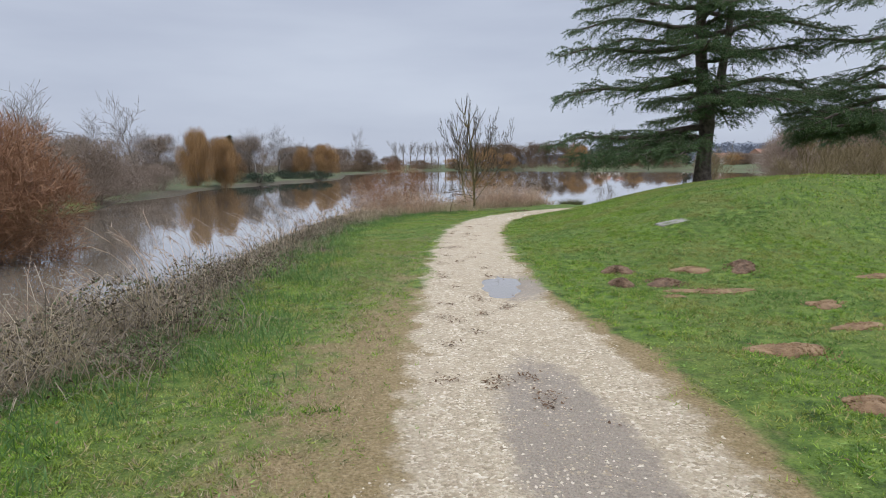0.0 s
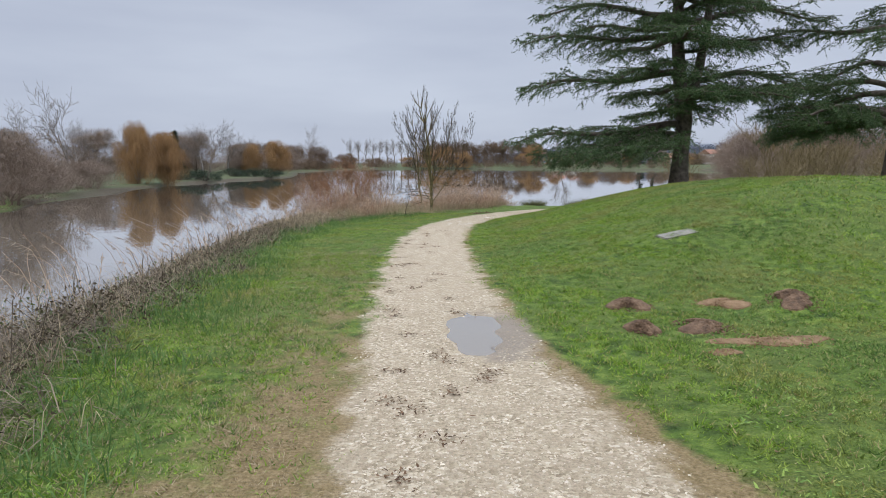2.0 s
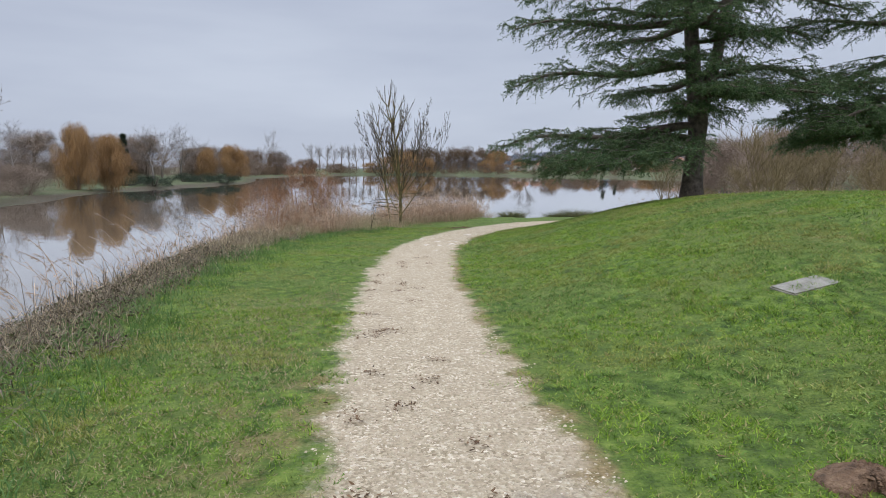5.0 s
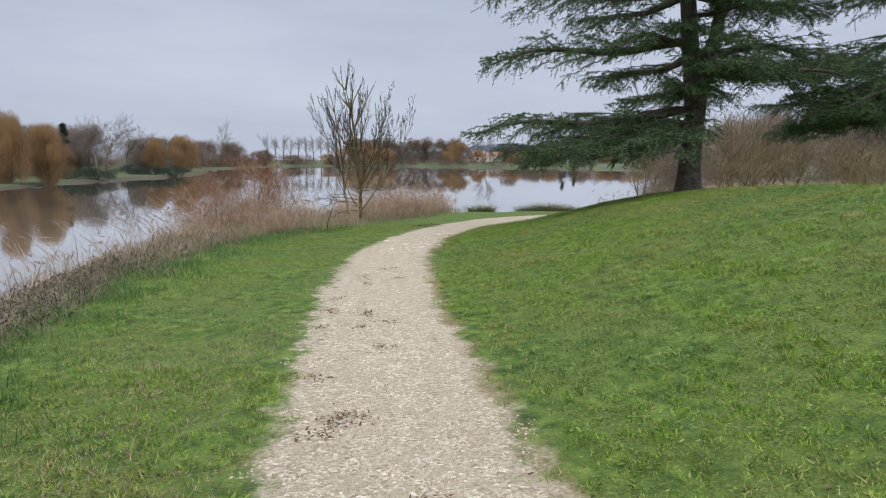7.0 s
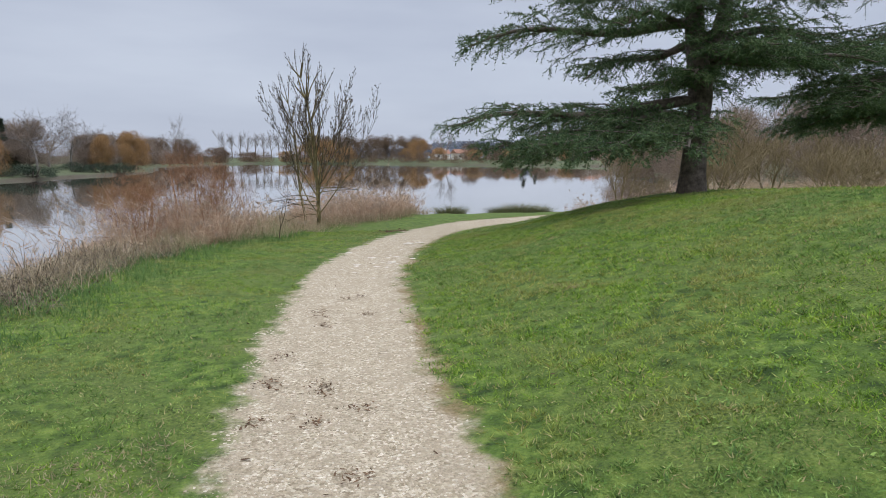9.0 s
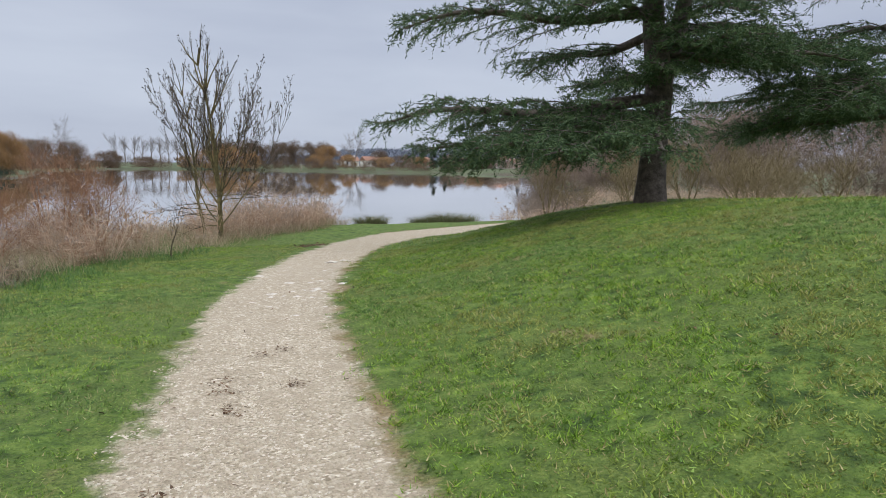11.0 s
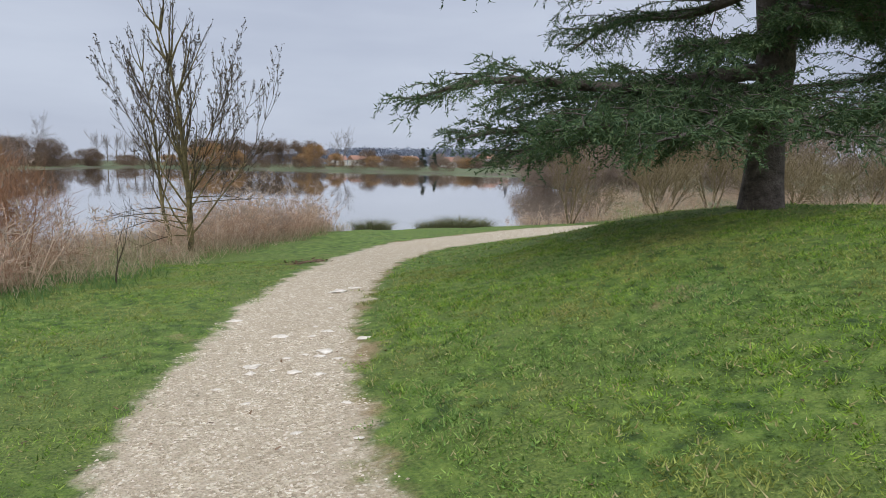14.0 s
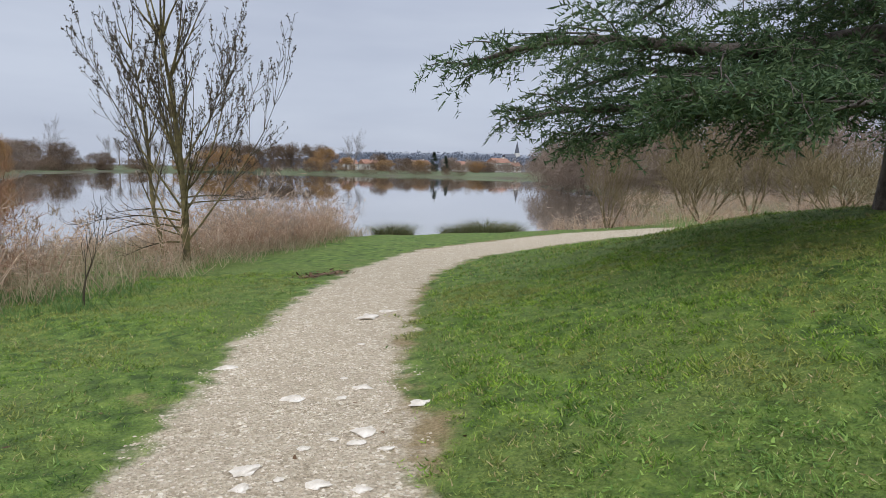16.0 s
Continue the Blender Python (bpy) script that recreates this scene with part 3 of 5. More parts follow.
def clump_tree(name, rs, high, wide, trunk_r, m_wood, m_leaf, label, category, count, length, width, low=0.25, droop=0.0, clumps=26, group="", flat=0.8, cone=0.0, stems=1):
    """A tree or bush whose crown is many small leaves or twigs, in uneven clumps borne by limbs."""
    root = thing(name, 0, 0, 0, label, category, group)
    segs, cs, rd = [], [], []
    body = high * (1 - low)
    for s in range(stems):
        off = rs.uniform(-0.25, 0.25, 2) * wide * (stems > 1)
        segs.append((off[0] * 0.5, off[1] * 0.5, -0.2, off[0], off[1], high * 0.55, trunk_r, trunk_r * 0.6))
        segs.append((off[0], off[1], high * 0.55, off[0] * 1.2, off[1] * 1.2, high * 0.9, trunk_r * 0.6, trunk_r * 0.15))
    for k in range(clumps):
        h = rs.uniform(0, 1) ** (1.3 if cone else 0.9)
        ring = (1 - h) ** 0.8 if cone else math.sin(math.pi * (0.18 + 0.72 * h)) ** 0.7
        a, rr = rs.uniform(0, 6.283), wide / 2 * ring * rs.uniform(0.3, 0.95)
        c = np.array([math.cos(a) * rr, math.sin(a) * rr, high * low + body * h * 0.92])
        size = wide * rs.uniform(0.10, 0.21) * (0.45 + 0.55 * ring if cone else 1)
        cs.append(c)
        rd.append((size, size, size * flat))
        foot = np.array([c[0] * 0.1, c[1] * 0.1, max(high * low * 0.7, c[2] - rr * 0.8)])
        segs.append((*foot, *c, trunk_r * 0.35, trunk_r * 0.08))
    part("trunk", mesh_of("trunk", *rods(segs, 6), m_wood, True), root)
    v, f = twig_cloud(rs, np.array(cs), np.array(rd), count, length, width, droop)
    part("crown", mesh_of("crown", v, f, m_leaf), root)
    return root


def cedar(rs, x, y, z, trunk_pts, trunk_r, second_pts, limbs, label):
    """A cedar: a trunk with a second leader, level limbs in tiers, and flat sprays of needles."""
    root = thing("cedar_tree", x, y, z, label, "tree")
    v1 = tube(trunk_pts, trunk_r, 16, 0.035, 3)
    part("trunk", mesh_of("trunk", *v1, M_BARK, True), root, "thick dark furrowed trunk")
    v2 = tube(second_pts, np.linspace(0.21, 0.03, len(second_pts)), 10, 0.03, 4)
    part("leader", mesh_of("leader", *v2, M_BARK, True), root)
    needles_r, needles_w, needles_l = [], [], []
    for at_z, az, length, rise, sag, thick in limbs:
        tp = np.array(trunk_pts)
        start = np.array([np.interp(at_z, tp[:, 2], tp[:, 0]), np.interp(at_z, tp[:, 2], tp[:, 1]), at_z])
        a = radians(az)
        d = np.array([math.cos(a), math.sin(a), 0])
        side = np.array([-d[1], d[0], 0])
        n = 12
        u = np.linspace(0, 1, n)
        bend = rs.uniform(-0.10, 0.10) * length
        spine = start + d * (u * length)[:, None] + side * (bend * u * u)[:, None]
        spine[:, 2] += length * (rise * u - sag * u * u) + 0.03 * length * np.sin(u * 7 + rs.uniform(0, 6))
        rad = thick * (1 - u) ** 0.8 + 0.012
        segs = []
        count = int(8 + length * 4.8)
        for k in range(count):
            f = 0.14 + 0.86 * (k + rs.uniform(0, 0.8)) / count
            p = np.array([np.interp(f, u, spine[:, c]) for c in range(3)])
            sgn = 1 if k % 2 else -1
            sl = (0.30 + 0.30 * length * math.sin(math.pi * min(0.97, 0.22 + 0.74 * f)) ** 1.1) * rs.uniform(0.65, 1.15)
            w = unit(d * rs.uniform(0.55, 1.0) + side * sgn * rs.uniform(0.55, 1.0) + np.array([0, 0, rs.uniform(-0.30, 0.38)]))
            m = max(3, int(sl / 0.22))
            q = p.copy()
            for s in range(m):
                w2 = unit(w + np.array([0, 0, -0.55 * (s / m) ** 1.5]) + rs.normal(0, 0.12, 3))
                q2 = q + w2 * sl / m
                segs.append((*q, *q2, 0.011 * (1 - s / m) + 0.003, 0.011 * (1 - (s + 1) / m) + 0.003))
                for twig in range(4):
                    cross = unit(np.cross(w2, [0, 0, 1.0])) * rs.choice([-1, 1])
                    tl = rs.uniform(0.14, 0.36)
                    tw = unit(w2 * 0.6 + cross * rs.uniform(0.3, 1.0) + np.array([0, 0, rs.uniform(-0.55, 0.28)]))
                    r0 = q + (q2 - q) * rs.uniform(0, 1)
                    needles_r.append(r0)
                    needles_w.append(tw)
                    needles_l.append(tl)
                q = q2
        part("limb", mesh_of("limb", *join([tube(spine, rad, 8, 0.04, 1), rods(segs, 4)]), M_BARK, True), root)
    r0, w0, l0 = np.array(needles_r), np.array(needles_w), np.array(needles_l)
    K = 14
    n = len(r0)
    f = np.tile(np.linspace(0.05, 1, K), n)[:, None]
    base = np.repeat(r0, K, 0) + np.repeat(w0, K, 0) * f * np.repeat(l0, K)[:, None] - np.array([[0, 0, 0.06]]) * f ** 2
    way = unit(np.repeat(w0, K, 0) * 0.7 + rs.normal(0, 0.55, (n * K, 3)) + np.array([[0, 0, 0.12]]))
    v, fc = slivers(base, way, rs.uniform(0.05, 0.10, n * K), 0.019, rs)
    part("crown", mesh_of("crown", v, fc, M_NEEDLE), root, "flat layered sprays of dark green needles")
    return root


R1 = np.random.RandomState(21)
cz = height(9.05, 22.75) - 0.06
trunk_pts = [(0.02, 0, -0.15), (0, 0, 0.1), (0, 0, 0.45), (0.02, 0, 1.0), (0.06, 0, 1.6), (0.08, 0, 2.1), (0.02, 0, 2.6), (-0.1, 0.05, 3.4), (-0.2, 0.1, 4.6), (-0.25, 0.1, 6.2), (-0.2, 0.1, 8.5), (-0.15, 0.1, 11.0), (-0.1, 0.1, 13.0)]
trunk_rad = [0.37, 0.32, 0.285, 0.245, 0.235, 0.255, 0.25, 0.21, 0.18, 0.15, 0.11, 0.07, 0.02]
second_pts = [(0.05, 0, 2.2), (0.25, -0.05, 2.9), (0.45, -0.1, 3.8), (0.62, -0.1, 5.0), (0.75, -0.1, 6.8), (0.8, 0, 9.0), (0.75, 0, 11.0)]
limbs = [
    (1.85, 173, 5.3, 0.08, 0.18, 0.11), (1.60, 190, 4.4, 0.02, 0.18, 0.08), (1.55, 158, 4.6, 0.0, 0.16, 0.08), (1.55, 208, 3.7, 0.0, 0.18, 0.07), (1.35, 178, 3.6, -0.04, 0.10, 0.06), (1.55, 228, 3.0, 0.0, 0.2, 0.06), (1.3, 196, 3.0, -0.05, 0.1, 0.05), (1.4, 165, 4.0, -0.05, 0.09, 0.06),
    (2.3, 195, 2.0, 0.10, 0.16, 0.06), (1.9, 140, 4.0, 0.02, 0.16, 0.07),
    (3.5, 178, 4.9, 0.06, 0.18, 0.10), (3.6, 205, 2.8, 0.06, 0.18, 0.08),
    (4.6, 175, 4.8, 0.14, 0.18, 0.09), (4.9, 188, 3.4, 0.10, 0.16, 0.07), (5.4, 160, 4.3, 0.20, 0.16, 0.08), (5.9, 200, 4.0, 0.16, 0.14, 0.08), (6.4, 148, 4.3, 0.18, 0.14, 0.08),
    (2.9, -12, 4.4, 0.12, 0.12, 0.10), (3.0, 20, 4.4, 0.12, 0.13, 0.10), (2.8, -45, 3.2, 0.06, 0.14, 0.09),
    (3.4, 5, 5.0, 0.10, 0.12, 0.10), (4.6, 15, 4.6, 0.14, 0.15, 0.09), (5.2, -8, 4.6, 0.14, 0.13, 0.09), (5.8, 30, 4.2, 0.16, 0.13, 0.08),
    (2.9, 255, 3.0, 0.08, 0.18, 0.07), (4.4, 250, 3.4, 0.12, 0.16, 0.07), (5.6, 265, 3.4, 0.14, 0.14, 0.07), (3.2, 90, 4.4, 0.08, 0.14, 0.09), (4.6, 105, 4.2, 0.12, 0.13, 0.09), (2.7, 60, 4.4, 0.08, 0.15, 0.09), (5.6, 75, 4.0, 0.12, 0.12, 0.08)]
for k in range(15):
    limbs.append((2.5 + k * 0.42, 236 + (k * 53) % 78, 1.7 + 0.9 * ((k * 7) % 5) / 4, 0.12, 0.20, 0.05))
for k in range(20):
    limbs.append((6.6 + k * 0.30, (k * 137.5) % 360, 4.1 - 0.15 * k, 0.18, 0.12, 0.07))
cedar(R1, 9.05, 22.75, cz, trunk_pts, trunk_rad, second_pts, limbs, "large dark green cedar with level tiered limbs, on a grassy mound")

R2 = np.random.RandomState(33)
limbs = [(2.6, 150, 3.2, 0.02, 0.20, 0.08), (2.9, 142, 3.4, 0.02, 0.22, 0.08), (2.5, 132, 3.4, 0.0, 0.18, 0.07), (3.2, 168, 3.8, 0.04, 0.18, 0.08), (2.6, 120, 4.2, 0.02, 0.18, 0.09), (2.8, 195, 4.4, 0.06, 0.17, 0.09), (2.4, 190, 4.0, 0.10, 0.12, 0.08), (3.2, 105, 5.0, 0.06, 0.15, 0.09), (2.5, 85, 4.6, 0.04, 0.16, 0.09)]
for k in range(27):
    limbs.append((3.1 + k * 0.36, (k * 137.5 + 40) % 360, 4.2 - 0.11 * k, 0.14, 0.14, 0.08))
cedar(R2, 15.6, 22.0, height(15.6, 22.0) - 0.05, trunk_pts, trunk_rad, second_pts, limbs, "second dark green cedar with long drooping limbs")


def put(ob, x, y, turn=0.0, sx=1.0, sz=None, z=None):
    """A first use moves the thing; later uses copy it."""
    sz = sx if sz is None else sz
    zz = height(x, y) if z is None else z
    m = pose(x, y, zz, 0, 0, turn) @ Matrix.Diagonal((sx, sx, sz, 1))
    if "used" not in ob:
        ob["used"] = 1
        ob.matrix_basis = m
        return ob
    return copy_thing(ob, m)


R3 = np.random.RandomState(5)
# the leafless tree on the near shore, several stems, lichened below
def alder(rs, label):
    """A forked, leaning tree: ascending limbs that curve outwards, low drooping sprays, dark seed clusters on the twigs."""
    root = thing("shore_tree", 0, 0, 0, label, "tree")
    segs, tips = [], []

    def limb(start, way, length, radius, level, lift, kids):
        steps = 7 - 2 * (level < 2)
        p, w, spots = np.array(start, float), unit(np.array(way, float)), []
        for i in range(steps):
            w = unit(w + rs.normal(0, 0.07, 3) + np.array([0, 0, lift / steps]))
            q = p + w * length / steps
            segs.append((*p, *q, max(radius * (1 - 0.85 * i / steps), 0.0035), max(radius * (1 - 0.85 * (i + 1) / steps), 0.003)))
            spots.append((q, w.copy()))
            p = q
        if level < 2:
            tips.extend(q for q, _ in spots[1:])
        if level == 0:
            return
        for k in range(kids):
            f = 0.18 + 0.8 * (k + rs.uniform(0, 0.8)) / kids
            q, w0 = spots[min(int(f * steps), steps - 1)]
            side = unit(np.cross(w0, rs.normal(size=3)))
            limb(q, w0 + side * rs.uniform(0.40, 0.70), length * rs.uniform(0.20, 0.40) * (1.15 - 0.5 * f), max(radius * 0.34, 0.004), level - 1, 0.75, 6)

    limb((0.05, 0, -0.15), (-0.03, 0, 1), 5.1, 0.085, 2, 0.35, 24)
    limb((-0.35, 0.1, -0.15), (-0.26, 0.1, 1), 4.5, 0.055, 2, 0.22, 20)
    for k in range(11):
        a = 2.4 * k + rs.uniform(-0.3, 0.3)
        z0 = 0.35 + 0.19 * k
        out = 0.85 - 0.035 * k
        limb((-0.02, 0, z0), (math.cos(a) * out, math.sin(a) * out, 0.75), 3.9 - 0.16 * k + rs.uniform(-0.25, 0.25), 0.024, 2, 0.90, 15)
    for k in range(7):
        a = math.pi + rs.uniform(-0.9, 0.9) if k < 5 else rs.uniform(-0.6, 0.6)
        limb((-0.05, 0, 0.45 + 0.14 * k), (math.cos(a), math.sin(a) * 0.7, 0.28), 1.5 + rs.uniform(-0.2, 0.4), 0.018, 1, -0.45, 9)
    wood, fine = split_rods(segs, 0.014)
    part("trunk", mesh_of("trunk", *rods(wood, 7), M_MOSSY, True), root, "lichened forked stems")
    part("crown", mesh_of("crown", *rods(fine, 3), M_TWIG), root, "fine leafless twigs")
    t = np.array(tips)
    t = t[(t[:, 2] > 1.6) & (rs.uniform(0, 1, len(t)) < 0.45)]
    t = np.repeat(t, 3, 0) + rs.normal(0, 0.012, (len(t) * 3, 3))
    v, f = slivers(t, unit(rs.normal(0, 1, (len(t), 3)) - np.array([[0, 0, 0.5]])), rs.uniform(0.03, 0.06, len(t)), 0.028, rs)
    part("foliage", mesh_of("foliage", v, f, M_TWIG), root, "small dark cones and last leaves")["kind"] = "stuff"
    return root


shore_tree = alder(R3, "leafless many-stemmed alder with lichened bark among reeds")
put(shore_tree, 1.36, 29.4, 0, 0.80, 0.86)
sapling = bare_tree("sapling", R3, 1.3, 1, 0.013, 2, 5, 0.40, 0.5, M_TWIG, M_TWIG, "thin leafless sapling on the bank", "sapling", 0.003, 0.1, 0.25, split=0.008)
put(sapling, 0.27, 25.9)

# shrubs on the right bank
shrub = bare_tree("yellow_shrub", R3, 4.0, 5, 0.055, 3, 6, 0.55, 0.22, M_YELLOWTWIG, M_YELLOWTWIG, "leafless yellowish willow shrub behind the mound", "shrub", 0.010, 0.5, 0.15, group="shrubs behind the mound", split=0.03)
for x, y, a, s, h in ((27.4, 45, 0, 1.1, 1.02), (28, 37.5, 70, 1.0, 0.78), (21.1, 38.2, 140, 0.8, 0.72), (17.2, 37.6, 300, 0.45, 0.42), (24.5, 42.6, 200, 1.1, 1.4), (30.3, 39.3, 120, 0.9, 1.05), (14.8, 35.95, 250, 0.5, 0.85), (26.8, 41.0, 30, 0.9, 1.1), (31, 49, 330, 1.2, 1.0), (36, 39, 20, 1.1, 0.9), (34, 44, 260, 1.2, 0.95), (33, 30, 45, 1.0, 0.9), (41, 33, 150, 1.1, 1.0), (25.5, 33.5, 10, 0.7, 0.62)):
    put(shrub, x, y, a, s, h)
brush = clump_tree("brown_thicket", R3, 3.2, 6.0, 0.05, M_BROWNTWIG, M_BROWNTWIG, "leafless grey-brown thicket on the lake shore", "thicket", 10000, 0.6, 0.020, 0.05, -0.2, 40, "thickets on the shore", 0.8, stems=4)
for x, y, a, s, h in ((39, 66, 0, 1.1, 0.75), (42, 76, 60, 1.4, 1.0), (47, 88, 140, 1.4, 1.05), (52, 100, 200, 1.3, 0.9), (43, 66, 310, 1.4, 1.1), (46, 55, 30, 1.6, 1.2), (50, 72, 100, 1.5, 1.3), (58, 90, 160, 1.8, 1.3), (52, 48, 220, 1.7, 1.3), (48, 40, 280, 1.5, 1.2), (55, 60, 20, 1.9, 1.5), (44, 30, 80, 1.5, 1.2), (62, 75, 140, 2.0, 1.6), (70, 105, 0, 2.0, 1.3), (64, 50, 200, 2.0, 1.6), (56, 34, 260, 1.8, 1.4), (62, 104, 330, 1.7, 1.2)):
    put(brush, x, y, a, s, h * 1.5)

# the far bank to the left
rust = clump_tree("rust_bush", R3, 3.6, 4.6, 0.05, M_BROWNTWIG, M_RUST, "rust-coloured leafless willow bush at the water", "bush", 34000, 0.34, 0.015, 0.02, -0.4, 60, "", 0.95, stems=5)
put(rust, -13.2, 18.4, 0, 1.25, 1.12, z=-1.25)
airy = clump_tree("bank_bush", R3, 2.0, 2.4, 0.018, M_RUST, M_RUST, "thin rust-brown leafless bush among the reeds", "bush", 2600, 0.30, 0.008, 0.05, -0.7, 34, "bushes among the reeds", 1.0, stems=6)
for x, y, a, s, h in ((-1.9, 28.3, 0, 1.0, 1.0), (-3.0, 26.4, 200, 0.8, 0.8), (-1.2, 26.9, 90, 0.7, 0.85), (-2.4, 24.8, 140, 0.6, 0.6)):
    put(airy, x, y, a, s, h)
dull = clump_tree("brown_bush", R3, 4.2, 6.0, 0.06, M_BROWNTWIG, M_BROWNTWIG, "dense brown leafless bush on the far bank", "bush", 11000, 0.5, 0.02, 0.03, -0.5, 44, "bushes on the far bank", 0.95, stems=5)
for x, y, a, s, h in ((-20.5, 38, 0, 1.0, 1.05), (-24.5, 46, 70, 1.1, 1.0), (-29, 66, 200, 0.9, 0.85), (-33, 72, 10, 1.0, 0.9), (-28, 55, 90, 0.9, 0.8), (-36, 60, 130, 1.2, 1.1)):
    put(dull, x, y, a, s, h * 0.78, z=-0.6 if x > -25 else None)
tall = bare_tree("bare_tree", R3, 9.0, 1, 0.16, 4, 6, 0.58, 0.18, M_FARTWIG, M_FARTWIG, "tall leafless grey tree across the water", "tree", 0.016, 0.2, 0.2, "leafless trees across the water", 0.05)
for x, y, a, s, h in ((-33.5, 52.2, 0, 0.95, 0.95), (-33.9, 72.4, 100, 0.95, 1.0), (-35.5, 66.4, 200, 0.75, 0.75), (-40, 58, 40, 1.0, 0.95), (-46, 70, 250, 1.0, 0.85), (-31, 230, 300, 1.1, 1.45), (67.5, 275, 10, 1.4, 1.35), (70.5, 282, 220, 1.4, 1.6), (-52, 84, 140, 1.1, 0.9), (-44, 95, 10, 1.0, 0.75), (-38, 101, 80, 1.0, 0.7), (-34, 118, 30, 1.2, 0.85), (-31.5, 126, 190, 1.2, 0.85), (-36, 130, 280, 1.3, 0.95), (-30, 138, 120, 1.1, 0.8)):
    put(tall, x, y, a, s, h * 1.12)
leafed = bare_tree("bare_tree", R3, 5.4, 1, 0.05, 3, 5, 0.35, 0.5, M_FARTWIG, M_FARTWIG, "slim leafless tree with a few last leaves", "tree", 0.010, 0.1, 0.3, "leafless trees across the water", 0.03)
put(leafed, -20.5, 34.3, 0, 1.0, 1.0)
poplar = bare_tree("poplar_tree", R3, 16.0, 1, 0.22, 3, 7, 0.34, 0.4, M_FARTWIG, M_FARTWIG, "slender leafless poplar in a distant row", "tree", 0.022, 0.1, 0.25, "distant row of poplars", 0.09)
for i in range(10):
    put(poplar, -24 + i * 3.6, 334 + (i % 3) * 3, i * 50, 1.1, 0.86 + 0.13 * ((i * 7) % 5) / 4)
willow = clump_tree("weeping_willow", R3, 6.4, 6.4, 0.16, M_BROWNTWIG, M_ORANGE, "orange-brown weeping willow on the far bank", "tree", 22000, 0.75, 0.022, 0.10, 1.6, 46, "weeping willows", 1.3)
for x, y, a, s, h in ((-29.6, 78.7, 0, 0.72, 1.02), (-27.2, 81.5, 120, 0.95, 0.86), (-24.5, 136, 60, 1.25, 0.98), (-28.5, 132, 200, 0.9, 0.85)):
    put(willow, x, y, a, s, h)
brownwood = clump_tree("brown_tree", R3, 7.0, 8.0, 0.18, M_BROWNTWIG, M_BROWNTWIG, "brown leafless tree in a belt across the water", "tree", 15000, 0.7, 0.03, 0.15, -0.5, 50, "tree belt across the water", 0.9)
for x, y, a, s, h in ((-36, 121.7, 0, 1.1, 0.98), (-31, 134.5, 80, 0.95, 0.82), (-41, 112, 160, 1.1, 0.9), (-42, 128, 220, 1.2, 0.95), (-37, 100, 300, 0.8, 0.65), (-46, 105, 20, 1.2, 0.9), (-33, 145, 100, 1.0, 0.85), (-52, 92, 0, 1.2, 0.8), (-50, 78, 70, 1.1, 0.75), (-48, 62, 150, 1.0, 0.7), (-36, 160, 40, 1.3, 0.9), (-30, 175, 0, 1.3, 0.9), (-44, 48, 110, 1.0, 0.7)):
    put(brownwood, x, y, a, s, h)
pine = clump_tree("dark_conifer", R3, 9.0, 3.4, 0.15, M_BARK, M_DARKGREEN, "dark green conifer on the far shore", "tree", 9000, 0.4, 0.05, 0.05, 0.2, 46, "conifers on the far shore", 0.8, 1.0)
for x, y, a, s, h in ((-39, 120, 0, 1.1, 0.85), (90.9, 243.5, 30, 1.25, 1.0), (95.0, 242.1, 90, 1.0, 0.80), (-41.5, 121, 80, 0.9, 0.7)):
    put(pine, x, y, a, s, h)
holly = clump_tree("evergreen_bush", R3, 1.3, 3.0, 0.05, M_BARK, M_DARKGREEN, "clipped dark evergreen bush by the far path", "bush", 5000, 0.14, 0.03, 0.02, 0.0, 30, "evergreen bushes", 0.8, stems=3)
for x, y, a, s in ((-24.2, 112.4, 0, 1.5), (-27.5, 113, 60, 1.2), (-26.5, 92.5, 120, 1.2), (-30, 95, 200, 1.3), (-21.5, 113, 20, 1.1)):
    put(holly, x, y, a, s, 1.0)
dark = clump_tree("dark_thicket", R3, 7.0, 11.0, 0.15, M_BROWNTWIG, M_RUSSET, "dark brown thicket on the far shore", "thicket", 9000, 0.6, 0.08, 0.03, -0.2, 40, "far thickets", 0.8, stems=4)
for x, y, a, s, h in ((-26, 216, 0, 1.0, 1.0), (-19.5, 246, 90, 0.9, 0.75), (-33, 210, 170, 1.1, 1.0), (-40, 200, 20, 1.2, 1.0), (-10, 275, 80, 0.9, 0.5), (80, 277, 0, 0.9, 0.95), (88, 270, 40, 1.0, 0.7), (76, 262, 120, 0.7, 0.5), (108, 236, 160, 0.9, 0.5)):
    put(dark, x, y, a, s, h)
wood = clump_tree("russet_tree", R3, 11.5, 13.0, 0.22, M_BROWNTWIG, M_RUSSET, "broad tree with russet leaves on the far shore", "tree", 12000, 0.6, 0.09, 0.08, 0.0, 46, "woods on the far shore", 0.85)
for i in range(12):
    put(wood, 15 + i * 3.9, 284 - i * 0.6 + (i % 3) * 4, i * 77, 0.75 + 0.25 * ((i * 5) % 4) / 3, 0.86 + 0.18 * ((i * 3) % 5) / 4)
ginger = clump_tree("ginger_tree", R3, 9.0, 9.0, 0.2, M_BROWNTWIG, M_ORANGE, "ginger-leaved tree on the far shore", "tree", 8000, 0.6, 0.08, 0.05, 0.4, 40, "woods on the far shore", 0.9)
